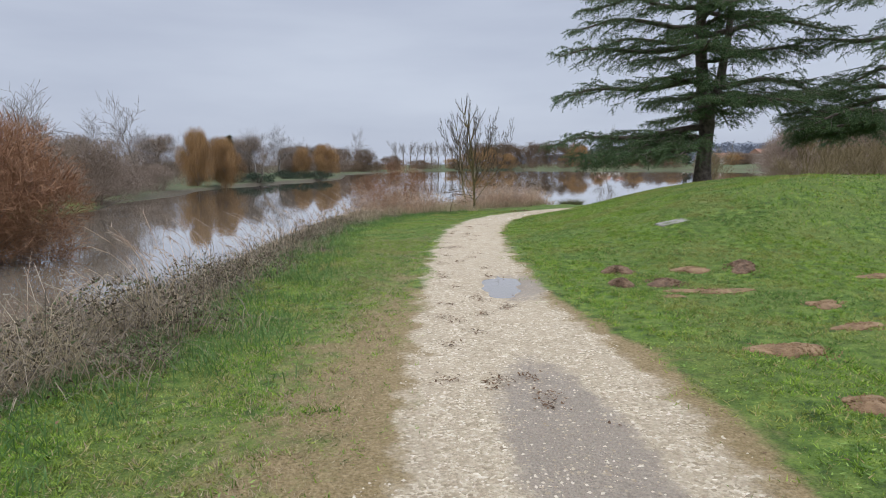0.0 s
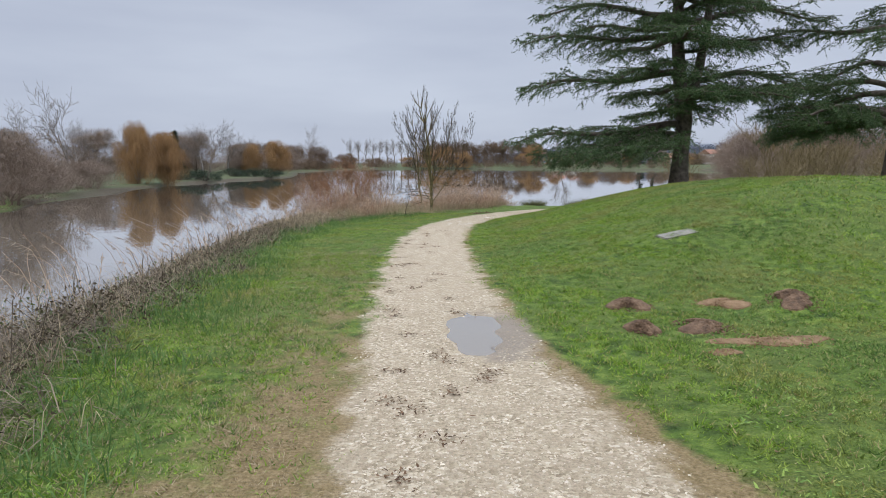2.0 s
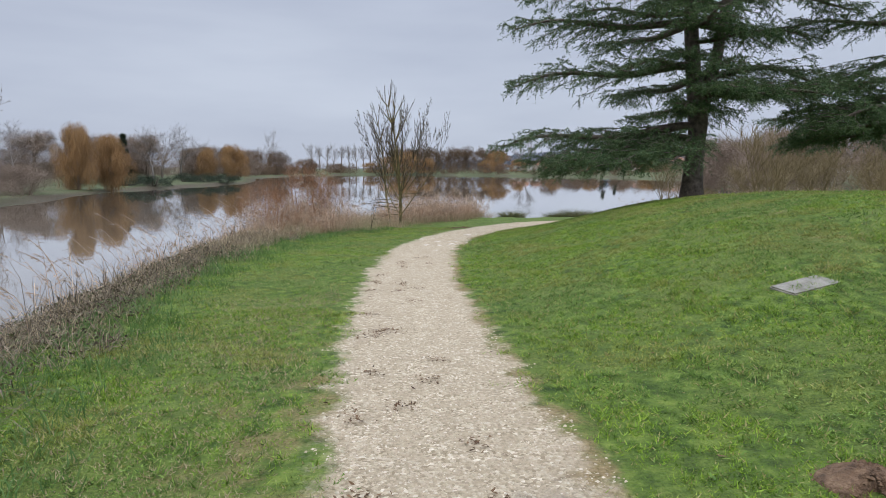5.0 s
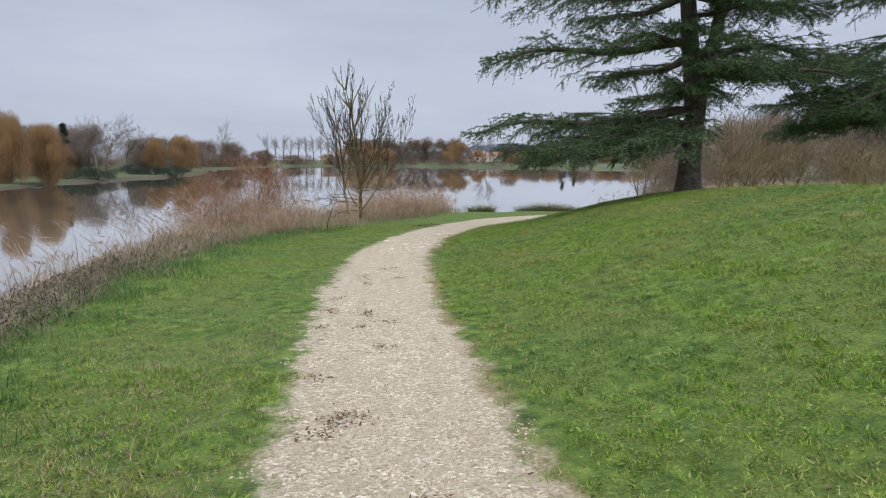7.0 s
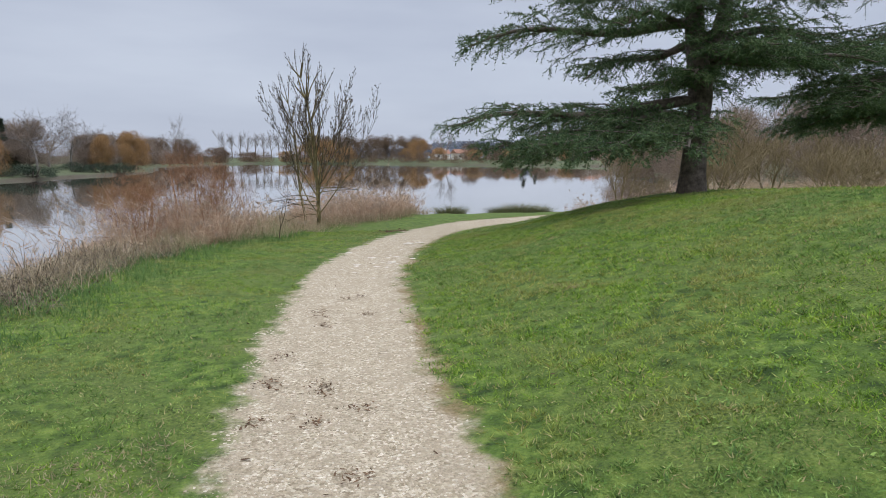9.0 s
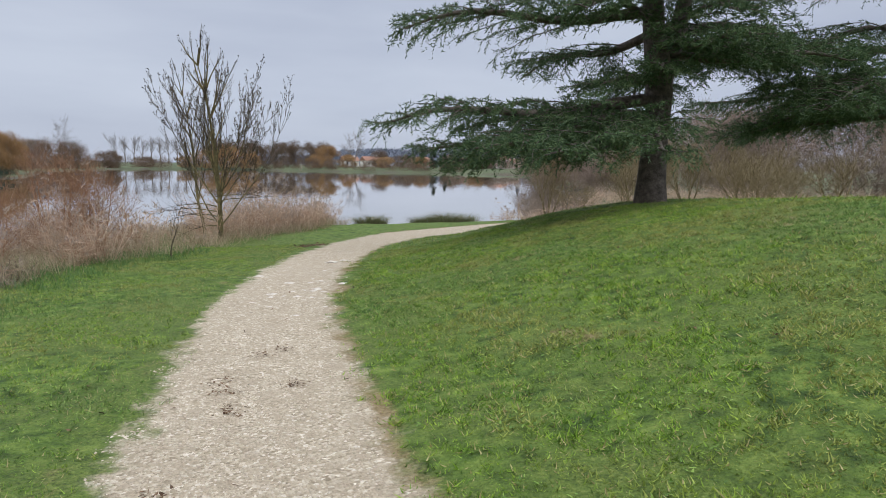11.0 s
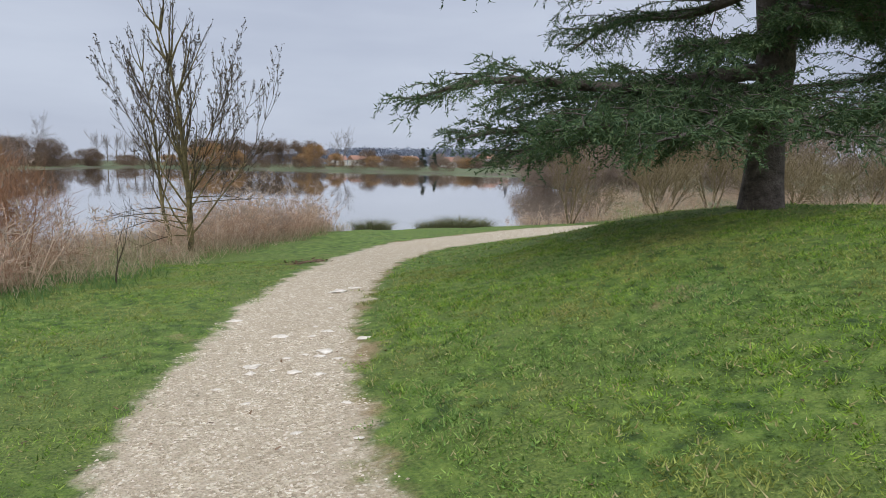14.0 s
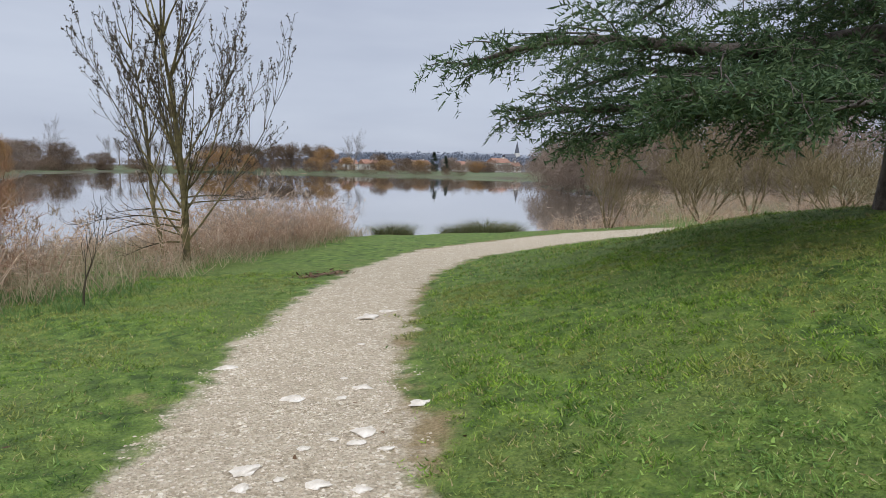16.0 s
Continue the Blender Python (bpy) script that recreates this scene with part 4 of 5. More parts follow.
for x, y, a, s, h in ((19, 266, 0, 1.1, 0.92), (12, 270, 50, 1.2, 0.85), (26, 264, 110, 0.9, 0.75), (56, 268, 0, 1.0, 1.0), (62, 262, 90, 0.9, 0.6), (50, 262, 180, 0.8, 0.6), (4, 278, 10, 0.8, 0.5), (74, 250, 40, 0.8, 0.5), (84, 240, 140, 0.8, 0.5), (103, 232, 10, 0.7, 0.42), (125, 215, 70, 0.9, 0.55), (112, 250, 0, 0.9, 0.5)):
    put(ginger, x, y, a, s, h)
for i in range(26):
    put(brownwood, 92 + i * 11, 262 - i * 1.2 + (i * 37 % 50), i * 50, 1.2, 0.55 + 0.3 * ((i * 7) % 5) / 4)
# scrub along the far shores, too fine to tell apart
def scrub(rs, line, back0, back1, low, high, per_m, material, label):
    cs, rd = [], []
    for a, b in zip(line[:-1], line[1:]):
        a, b = np.array(a, float), np.array(b, float)
        d = unit(b - a)
        out = np.array([-d[1], d[0]])
        for k in range(int(np.linalg.norm(b - a) * per_m)):
            q = a + (b - a) * rs.uniform(0, 1) + out * rs.uniform(back0, back1)
            h = rs.uniform(low, high)
            zz = height(q[0], q[1])
            for s in range(3):
                cs.append((q[0] + rs.normal(0, 0.5), q[1] + rs.normal(0, 0.5), zz + h * (0.2 + 0.28 * s)))
                rd.append((h * (0.5 - 0.1 * s), h * (0.5 - 0.1 * s), h * 0.25))
    v, f = twig_cloud(rs, np.array(cs), np.array(rd), len(cs) * 80, high * 0.22, high * 0.010, -0.6)
    tagged(new("shore_scrub", mesh_of("shore_scrub", v, f, material)), label, "scrub", kind="stuff")


RS = np.random.RandomState(91)
scrub(RS, [(-13.5, 17), (-18, 28), (-23.4, 41), (-26, 62)], 0.6, 4.0, 0.7, 1.7, 1.6, M_BROWNTWIG, "grey-brown leafless scrub on the far bank")
scrub(RS, [(-24, 36), (-34, 62), (-40, 85), (-40, 105), (-36, 125), (-34, 165)], 2, 14, 1.5, 3.2, 1.5, M_BROWNTWIG, "brown leafless belt of scrub behind the far bank")
scrub(RS, [(-30, 176), (-24, 205), (-18, 242), (0, 268), (28, 262), (60, 228), (84, 200)], 1, 9, 2.0, 4.5, 0.9, M_RUSSET, "brown scrub lining the far shore")
scrub(RS, [(84, 206), (125, 190), (210, 178)], 28, 60, 2.5, 5.5, 1.0, M_BROWNTWIG, "grey-brown hedges beyond the far meadow")
# the wooded ridge behind, its bluish haze put into the leaf colour
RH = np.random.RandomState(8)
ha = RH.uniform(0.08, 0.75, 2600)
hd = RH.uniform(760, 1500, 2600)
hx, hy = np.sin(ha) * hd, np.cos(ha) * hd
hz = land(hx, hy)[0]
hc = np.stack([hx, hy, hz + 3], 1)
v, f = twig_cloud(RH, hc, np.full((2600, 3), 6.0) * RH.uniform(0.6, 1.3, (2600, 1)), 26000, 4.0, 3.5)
tagged(new("far_woods", mesh_of("far_woods", v, f, M_HAZY_WOOD)), "wooded ridge far beyond the lake, with bluish haze in its colour", "woods", kind="stuff")


# ---------------------------------------------------------------- reeds, brambles, grass
def over_bank(x, y):
    """How far a place lies beyond the top of the bank, towards the water."""
    d, side, _ = to_line(x, y, BANK_TOP)
    return -d * side


def scatter(rs, n, x0, x1, y0, y1, keep):
    x, y = rs.uniform(x0, x1, n), rs.uniform(y0, y1, n)
    z, edge, side, shore = land(x, y)
    k = rs.uniform(0, 1, n) < keep(x, y, edge, side, shore)
    return np.stack([x[k], y[k], z[k]], 1)


def stuff(name, v, f, material, label, category):
    return tagged(new(name, mesh_of(name, v, f, material)), label, category, kind="stuff")


R4 = np.random.RandomState(44)


def upright(n, lean):
    w = R4.normal(0, lean, (n, 3))
    w[:, 2] = 1
    return unit(w)


def reed_bed(name, count, x0, x1, y0, y1, low, high, keep, label):
    p = scatter(R4, count, x0, x1, y0, y1, keep)
    n = len(p)
    L = R4.uniform(low, high, n) * R4.uniform(0.5, 1.15, n) * np.clip(0.85 + 0.5 * waves(p[:, 0], p[:, 1], 17, 1.2), 0.3, 1.6)
    w = upright(n, 0.40)
    v1 = bent_blades(p, w, L, 0.012, R4.uniform(0.1, 0.8, (n, 1)), R4)
    k = R4.uniform(0, 1, n * 3) < 0.8
    leaf_root = np.repeat(p, 3, 0) + np.repeat(w * L[:, None], 3, 0) * R4.uniform(0.2, 0.8, (3 * n, 1))
    lw = unit(R4.normal(0, 1, (3 * n, 3)) * np.array([1, 1, 0.4]) + np.array([0, 0, 0.4]))
    v2 = slivers(leaf_root[k], lw[k], R4.uniform(0.12, 0.35, k.sum()), 0.015, R4)
    v, f = join([v1, v2])
    stuff(name, v, f, M_REED, label, "reeds")
    top = p + w * (L * 0.93)[:, None]
    pick = R4.uniform(0, 1, n) < 0.3
    t = np.repeat(top[pick], 7, 0) + R4.normal(0, 0.025, (pick.sum() * 7, 3))
    v, f = slivers(t, unit(np.repeat(w[pick], 7, 0) * 0.6 + R4.normal(0, 0.4, (len(t), 3))), 0.12, 0.018, R4)
    stuff("reed_plumes", v, f, M_PLUME, "pale feathery plumes of dry reeds", "reeds")


def reed_clump(x, y):
    """Where the reeds stand thick on the left shore."""
    return np.clip(sum(k * np.exp(-(((x - a) / r) ** 2 + ((y - b) / (1.2 * r)) ** 2) ** 1.5) for a, b, r, k in ((-1.0, 25.5, 0.6, 1.0), (-1.8, 27.9, 1.0, 1.0), (-2.7, 24.6, 0.5, 0.4), (-3.4, 26.5, 0.6, 0.3))), 0, 1)


reed_bed("dry_reeds", 21000, -5.0, 1.2, 22.0, 34.5, 0.8, 1.55, lambda x, y, e, s, sh: smooth(0.15, 0.6, over_bank(x, y)) * (sh > -0.8) * reed_clump(x, y), "tall dry tan reeds in clumps on the lake edge")
reed_bed("dry_reeds", 5000, -5.0, 1.4, 22.5, 34.5, 0.4, 0.9, lambda x, y, e, s, sh: smooth(0.2, 0.9, over_bank(x, y)) * (sh > -0.5) * smooth(-0.2, 0.6, waves(x, y, 6, 1.6)), "low dry reeds at the foot of the shore tree")
reed_bed("dry_reeds", 11000, 0.8, 6.1, 28.0, 36.3, 0.75, 1.55, lambda x, y, e, s, sh: smooth(0.25, 0.9, over_bank(x, y)) * (sh > -0.4) * (0.25 + 0.75 * smooth(1.6, 2.6, x)), "reddish brown dry reeds on the lake edge")
reed_bed("dry_reeds", 1900, 12.5, 18.5, 34.5, 38.6, 0.4, 0.95, lambda x, y, e, s, sh: smooth(2.0, 1.0, sh) * (sh > -0.3) * 0.6, "sparse dry reeds by the water")
reed_bed("dry_reeds", 20000, 14, 46, 28, 58, 0.6, 1.5, lambda x, y, e, s, sh: (sh > 0.0) * smooth(28.5, 31, y) * smooth(35.5, 37, y + 0.6 * (x - 15)) * smooth(-0.7, 0.4, waves(x, y, 61, 5)), "wide bed of dry tan reeds behind the mound")
reed_bed("dry_reeds", 900, -6.2, -2.6, 12, 24, 0.4, 0.9, lambda x, y, e, s, sh: smooth(0.5, 1.6, over_bank(x, y)) * (sh > -0.6) * smooth(12, 19, y) * 0.8, "dry reeds along the water's edge")

# brown tangle along the bank
def tangle_keep(x, y, e, s, sh):
    return smooth(-0.25, 0.6, over_bank(x, y) + 0.30 * waves(x, y, 12, 1.3) + 0.12 * waves(x, y, 16, 0.5)) * (sh > 0.0)


def bank_height(x, y):
    return (0.26 + 0.40 * smooth(11, 6.5, y) * smooth(-0.8, 0.5, waves(x, y, 13, 2.4) + 0.4)) * (0.35 + 0.65 * smooth(0, 0.9, over_bank(x, y))) + 0.10 * waves(x, y, 14, 1.1)


p = scatter(R4, 52000, -5.2, -1.6, 1.0, 24, tangle_keep)
H = np.clip(bank_height(p[:, 0], p[:, 1]), 0.1, 0.9)
p2 = p.copy()
p2[:, 2] += H * R4.uniform(0, 0.75, len(p))
w = unit(R4.normal(0, 1, (len(p), 3)) * np.array([1, 1, 0.45]) + np.array([0, 0, 0.25]))
v, f = bent_blades(p2, w, R4.uniform(0.15, 0.55, len(p)) * (0.6 + H), 0.008, 0.6, R4)
stuff("bramble_stems", v, f, M_BRAMBLE, "tangled brown bramble stems on the lake bank", "brambles")
p = scatter(R4, 30000, -5.2, -1.8, 1.0, 20, tangle_keep)
H = np.clip(bank_height(p[:, 0], p[:, 1]), 0.1, 0.9)
p[:, 2] += H * R4.uniform(0.1, 0.95, len(p)) ** 0.8
v, f = slivers(p, unit(R4.normal(0, 1, (len(p), 3))), R4.uniform(0.02, 0.055, len(p)), 0.022, R4)
stuff("bramble_leaves", v, f, M_BRLEAF, "small withered bramble leaves on the bank", "brambles")
p = scatter(R4, 27000, -5.2, -1.5, 1.0, 25, lambda x, y, e, s, sh: tangle_keep(x, y, e, s, sh) * smooth(-0.5, 0.6, waves(x, y, 15, 1.7) + 0.5 * smooth(10, 16, y)))
H = np.clip(bank_height(p[:, 0], p[:, 1]), 0.15, 0.9)
v, f = bent_blades(p, upright(len(p), 0.5), H * R4.uniform(0.8, 1.7, len(p)), 0.007, 0.7, R4)
stuff("dry_grass", v, f, M_STRAW, "long bleached dry grass on the lake bank", "grass")
p = scatter(R4, 420, -5.2, -2.4, 3, 22, lambda x, y, e, s, sh: tangle_keep(x, y, e, s, sh))
v, f = bent_blades(p, upright(len(p), 0.35), R4.uniform(0.7, 1.25, len(p)), 0.007, 0.6, R4)
stuff("dead_stalks", v, f, M_BRAMBLE, "thin dead stalks standing above the tangle", "stalks")
# long arching reed stems that lean out over the water, with drooping feathery heads
p = scatter(R4, 1500, -5.2, -1.6, 6, 27, lambda x, y, e, s, sh: smooth(0.3, 0.9, over_bank(x, y)) * smooth(-0.2, 0.6, waves(x, y, 18, 1.9)) * (sh > 0) * 0.55)
n = len(p)
w = unit(np.stack([R4.normal(-0.28, 0.22, n), R4.normal(0.1, 0.22, n), np.ones(n)], 1))
L = R4.uniform(0.7, 1.45, n)
u = np.linspace(0, 1, 6)
bend = unit(np.stack([R4.normal(-0.6, 0.5, n), R4.normal(0.2, 0.5, n), 0 * L - 0.35], 1))
spine = p[:, None] + w[:, None] * (L[:, None] * u)[..., None] + bend[:, None] * (0.34 * L[:, None] * u ** 3)[..., None]
segs = np.concatenate([spine[:, :-1], spine[:, 1:], np.full((n, 5, 1), 0.0030), np.full((n, 5, 1), 0.0024)], -1).reshape(-1, 8)
v1 = rods(segs, 3)
stuff("reed_stems", *v1, M_REED, "long thin reed stems arching over the water", "reeds")
way = unit(spine[:, -1] - spine[:, -2])
head = np.repeat(spine[:, -2], 16, 0) + np.repeat(way, 16, 0) * (R4.uniform(0, 1, (n * 16, 1)) * np.repeat(L * 0.24, 16)[:, None])
v, f = slivers(head, unit(np.repeat(way, 16, 0) * 0.8 + R4.normal(0, 0.35, (n * 16, 3)) + np.array([[0, 0, -0.45]])), R4.uniform(0.04, 0.11, n * 16), 0.009, R4)
stuff("reed_plumes", v, f, M_PLUME, "drooping feathery heads of the bank's reeds", "reeds")
# straw at the foot of the reeds
p = scatter(R4, 34000, -4.9, 6.4, 19, 36, lambda x, y, e, s, sh: smooth(-0.2, 0.3, over_bank(x, y) + 0.2 * waves(x, y, 12, 2.0)) * (sh > 0))
v, f = bent_blades(p, upright(len(p), 0.55), R4.uniform(0.2, 0.6, len(p)), 0.009, 0.8, R4)
stuff("dry_grass", v, f, M_STRAW, "bleached straw-like grass below the reeds", "grass")


def lawn(name, count, x0, x1, y0, y1, low, high, width, keep, material, label):
    p = scatter(R4, count, x0, x1, y0, y1, keep)
    n = len(p)
    v, f = slivers(p - np.array([[0, 0, 0.006]]), upright(n, 1.15), R4.uniform(low, high, n) * np.clip(0.85 + 0.3 * waves(p[:, 0], p[:, 1], 19, 0.9) + 0.45 * waves(p[:, 0], p[:, 1], 20, 0.28), 0.3, 1.8), width * R4.uniform(0.7, 1.5, n), R4)
    stuff(name, v, f, material, label, "grass")


def bare_left(x, y, e):
    return 1 - 0.66 * smooth(1.6, 0.2, e + 0.6 * waves(x, y, 23, 0.9)) * (0.4 + 0.6 * smooth(15, 6, y)) - 0.26 * smooth(8.5, 4.5, y) * smooth(2.4, 0.9, e + 0.5 * waves(x, y, 24, 0.6))


def right_keep(x, y, e, s, sh):
    ragged = e + 0.16 * waves(x, y, 31, 0.8) + 0.10 * waves(x, y, 32, 0.3)
    return (s > 0) * smooth(0.0, 0.35 + 0.55 * smooth(9, 4, y), ragged) * np.clip(0.62 + 0.45 * waves(x, y, 33, 0.30) + 0.25 * waves(x, y, 34, 1.1), 0.06, 1)


def left_keep(x, y, e, s, sh):
    ragged = e + 0.16 * waves(x, y, 31, 0.8) + 0.10 * waves(x, y, 32, 0.3)
    return (s < 0) * smooth(0.0, 0.25, ragged) * np.clip(bare_left(x, y, e), 0, 1) * smooth(0.5, 0.1, over_bank(x, y))


lawn("lawn_grass", 440000, 0.6, 5.6, 2.2, 13, 0.020, 0.052, 0.0085, right_keep, M_GRASS, "short damp mown grass on the lawn")
lawn("lawn_grass", 470000, 0.9, 8.0, 13, 25, 0.022, 0.056, 0.0095, right_keep, M_GRASS, "short damp mown grass on the mound")
lawn("lawn_grass", 260000, -3.2, 0.2, 2.0, 13, 0.018, 0.052, 0.0085, left_keep, M_GRASS, "thin trodden grass beside the path")
lawn("lawn_grass", 230000, -3.0, 3.0, 13, 28, 0.018, 0.050, 0.008, left_keep, M_GRASS, "thin trodden grass beside the path")
lawn("lawn_grass", 170000, 5.6, 15.0, 4.5, 26, 0.035, 0.075, 0.013, lambda x, y, e, s, sh: ((x > 8.0) | (y < 13)) * smooth(15, 7, x + 0.2 * (y - 12)) * (0.75 + 0.25 * waves(x, y, 33, 0.7)), M_GRASS, "short damp mown grass on the lawn")
lawn("lawn_grass", 60000, 1.5, 13.0, 25, 34, 0.035, 0.075, 0.014, right_keep, M_GRASS, "short grass on the far side of the mound")
p = scatter(R4, 60000, 0.9, 8.0, 2.2, 24, lambda x, y, e, s, sh: (s > 0) * smooth(0.1, 0.5, e) * smooth(0.0, 0.7, waves(x, y, 81, 1.1) + 0.5 * waves(x, y, 82, 0.3)))
v, f = bent_blades(p + np.array([[0, 0, 0.012]]), upright(len(p), 2.2), R4.uniform(0.018, 0.042, len(p)), R4.uniform(0.008, 0.016, len(p)), 0.3, R4)
stuff("lawn_weeds", v, f, M_WEED, "flat rosettes of broad green weeds in the lawn", "weeds")
p = scatter(R4, 30000, -3.0, 2.6, 1.8, 26, lambda x, y, e, s, sh: (s < 0) * smooth(0.3, 0.9, e) * smooth(0.3, 0.0, over_bank(x, y)) * smooth(-0.1, 0.6, waves(x, y, 81, 1.1) + 0.5 * waves(x, y, 82, 0.3)))
v, f = bent_blades(p + np.array([[0, 0, 0.012]]), upright(len(p), 2.0), R4.uniform(0.014, 0.036, len(p)), R4.uniform(0.007, 0.014, len(p)), 0.3, R4)
stuff("verge_weeds", v, f, M_WEED, "broad green weeds in the trodden verge", "weeds")
lawn("dry_lawn_grass", 75000, -2.6, 0.1, 2.0, 14, 0.018, 0.05, 0.007, lambda x, y, e, s, sh: (s < 0) * smooth(0.05, 0.4, e) * smooth(2.2, 0.8, e), M_STRAW, "dry yellowed blades on the trodden verge")
p = scatter(R4, 62000, -4.4, 1.0, 1.5, 27, lambda x, y, e, s, sh: smooth(-0.95, -0.25, over_bank(x, y) + 0.3 * waves(x, y, 41, 1.3)) * smooth(1.3, 0.3, over_bank(x, y)) * smooth(-0.6, 0.5, waves(x, y, 42, 1.4) + 0.25))
v, f = bent_blades(p, upright(len(p), 0.45), R4.uniform(0.07, 0.20, len(p)), 0.008, 0.6, R4)
stuff("long_grass", v, f, M_DARKGRASS, "longer lush green grass at the foot of the bank", "grass")


# rush tufts at the water
def tuft(x, y, r, high, n, label):
    root = thing("rush_tuft", x, y, height(x, y), label, "rushes", "rush tufts at the water")
    a, q = R4.uniform(0, 6.283, n), R4.uniform(0, 1, n) ** 0.6
    b = np.stack([np.cos(a) * q * r * 0.55, np.sin(a) * q * r * 0.4, 0 * a - 0.05], 1)
    w = unit(np.stack([np.cos(a) * q * 0.7, np.sin(a) * q * 0.7, 1 + 0 * a], 1) + R4.normal(0, 0.12, (n, 3)))
    v, f = bent_blades(b, w, high * R4.uniform(0.6, 1.15, n), 0.012, 0.5, R4)
    part("foliage", mesh_of("foliage", v, f, M_RUSH), root)


tuft(7.0, 35.5, 0.85, 0.70, 1000, "rounded tuft of green and straw rushes at the water")
tuft(9.3, 35.9, 0.9, 0.66, 1000, "rounded tuft of green and straw rushes at the water")
tuft(10.2, 36.0, 0.95, 0.80, 1100, "dark green tuft of rushes at the water")
tuft(11.1, 36.2, 0.65, 0.74, 700, "brownish tuft of rushes at the water")


# ---------------------------------------------------------------- path: gravel, puddle, stones, leaves
def pebbles(p, size, rs, flat=0.55):
    n = len(p)
    o = np.array([(1, 0, 0), (0, 1, 0), (-1, 0, 0), (0, -1, 0), (0, 0, 1), (0.3, 0.2, -1)], float)
    s = np.broadcast_to(np.asarray(size).reshape(-1, 1, 1), (n, 1, 1))
    a = rs.uniform(0, 6.283, n)
    v = o[None] * rs.uniform(0.6, 1.25, (n, 6, 1)) * np.array([1, 0.75, flat]) * s
    c, d = np.cos(a)[:, None], np.sin(a)[:, None]
    v = np.stack([v[..., 0] * c - v[..., 1] * d, v[..., 0] * d + v[..., 1] * c, v[..., 2]], -1) + p[:, None]
    f = np.array([(0, 1, 4), (1, 2, 4), (2, 3, 4), (3, 0, 4), (1, 0, 5), (2, 1, 5), (3, 2, 5), (0, 3, 5)])
    return v.reshape(-1, 3), (np.arange(n)[:, None, None] * 6 + f[None]).reshape(-1, 3)


R5 = np.random.RandomState(77)


def gravel_keep(x, y, e, s, sh):
    dry = 1 - 0.6 * np.exp(-(((x - 0.8) / 0.55) ** 2 + ((y - 3.4) / 1.5) ** 2) ** 2) - np.exp(-(((x - 0.76) / 0.34) ** 2 + ((y - 7.75) / 0.85) ** 2) ** 2)
    return smooth(0.03, -0.16, e + 0.15 * waves(x, y, 31, 0.8)) * np.clip(dry, 0.05, 1) * (0.55 + 0.45 * waves(x, y, 52, 0.5))


p = scatter(R5, 380000, -0.6, 4.6, 2.2, 26, gravel_keep)
v, f = pebbles(p, 0.0045 + 0.011 * R5.uniform(0, 1, len(p)) ** 2.5, R5)
stuff("gravel", v, f, M_STONE, "loose pale limestone gravel on the footpath", "gravel")

# flat stones bedded along the path's edge
STONES = ((2.97, 23.98, 0.22), (3.28, 24.3, 0.15), (1.54, 22.57, 0.14), (1.87, 21.7, 0.125), (2.14, 21.62, 0.07), (2.33, 21.8, 0.10), (2.54, 21.34, 0.11), (2.12, 21.02, 0.14),
          (2.04, 20.91, 0.09), (1.78, 20.91, 0.06), (1.49, 20.75, 0.125), (1.46, 20.59, 0.08), (1.77, 20.5, 0.09), (1.93, 20.4, 0.08), (2.26, 22.04, 0.05), (2.63, 22.95, 0.06),
          (2.16, 20.78, 0.07), (1.95, 20.98, 0.05), (1.62, 20.62, 0.04), (1.95, 19.7, 0.06), (1.85, 19.1, 0.05), (1.35, 19.9, 0.05), (1.55, 19.3, 0.06), (1.2, 20.3, 0.05))
for i, (x, y, wide) in enumerate(STONES):
    bm = bmesh.new()
    bmesh.ops.create_icosphere(bm, subdivisions=2, radius=1.0)
    s = wide / 2.6
    o = R5.uniform(0, 50)
    for q in bm.verts:
        k = 1 + 0.75 * noise.noise(q.co * 1.3 + Vector((o, i, 0)))
        q.co = Vector((q.co.x * s * k * 1.4, q.co.y * s * k, q.co.z * s * 0.30 * k))
    ob = new("stone", bm_mesh("stone", bm, M_FLAT))
    ob.location, ob.rotation_euler = (x, y, height(x, y) + 0.004), (0, 0, R5.uniform(-0.5, 0.5))
    tagged(ob, "flat pale limestone bedded in the gravel", "stone", "stones on the path")


def blob(rx, ry, seed, n=36, rag=0.3):
    g = np.random.RandomState(seed)
    a = np.linspace(0, 6.283, n, endpoint=False)
    r = 1 + sum(rag / (k + 1) * np.sin(a * (k + 2) + g.uniform(0, 6.28)) for k in range(4))
    return np.cos(a) * r * rx, np.sin(a) * r * ry


bx, by = blob(0.50, 1.15, 3, 48, 0.04)
pz = 0.008
pv = np.stack([np.append(bx, 0), np.append(by, 0), np.zeros(49)], 1)
pf = np.array([(i, (i + 1) % 48, 48) for i in range(48)])
puddle = new("puddle", mesh_of("puddle", pv, pf, M_PUDDLE))
puddle.location = (0.72, 7.8, pz)
tagged(puddle, "shallow muddy puddle on the gravel path", "puddle")


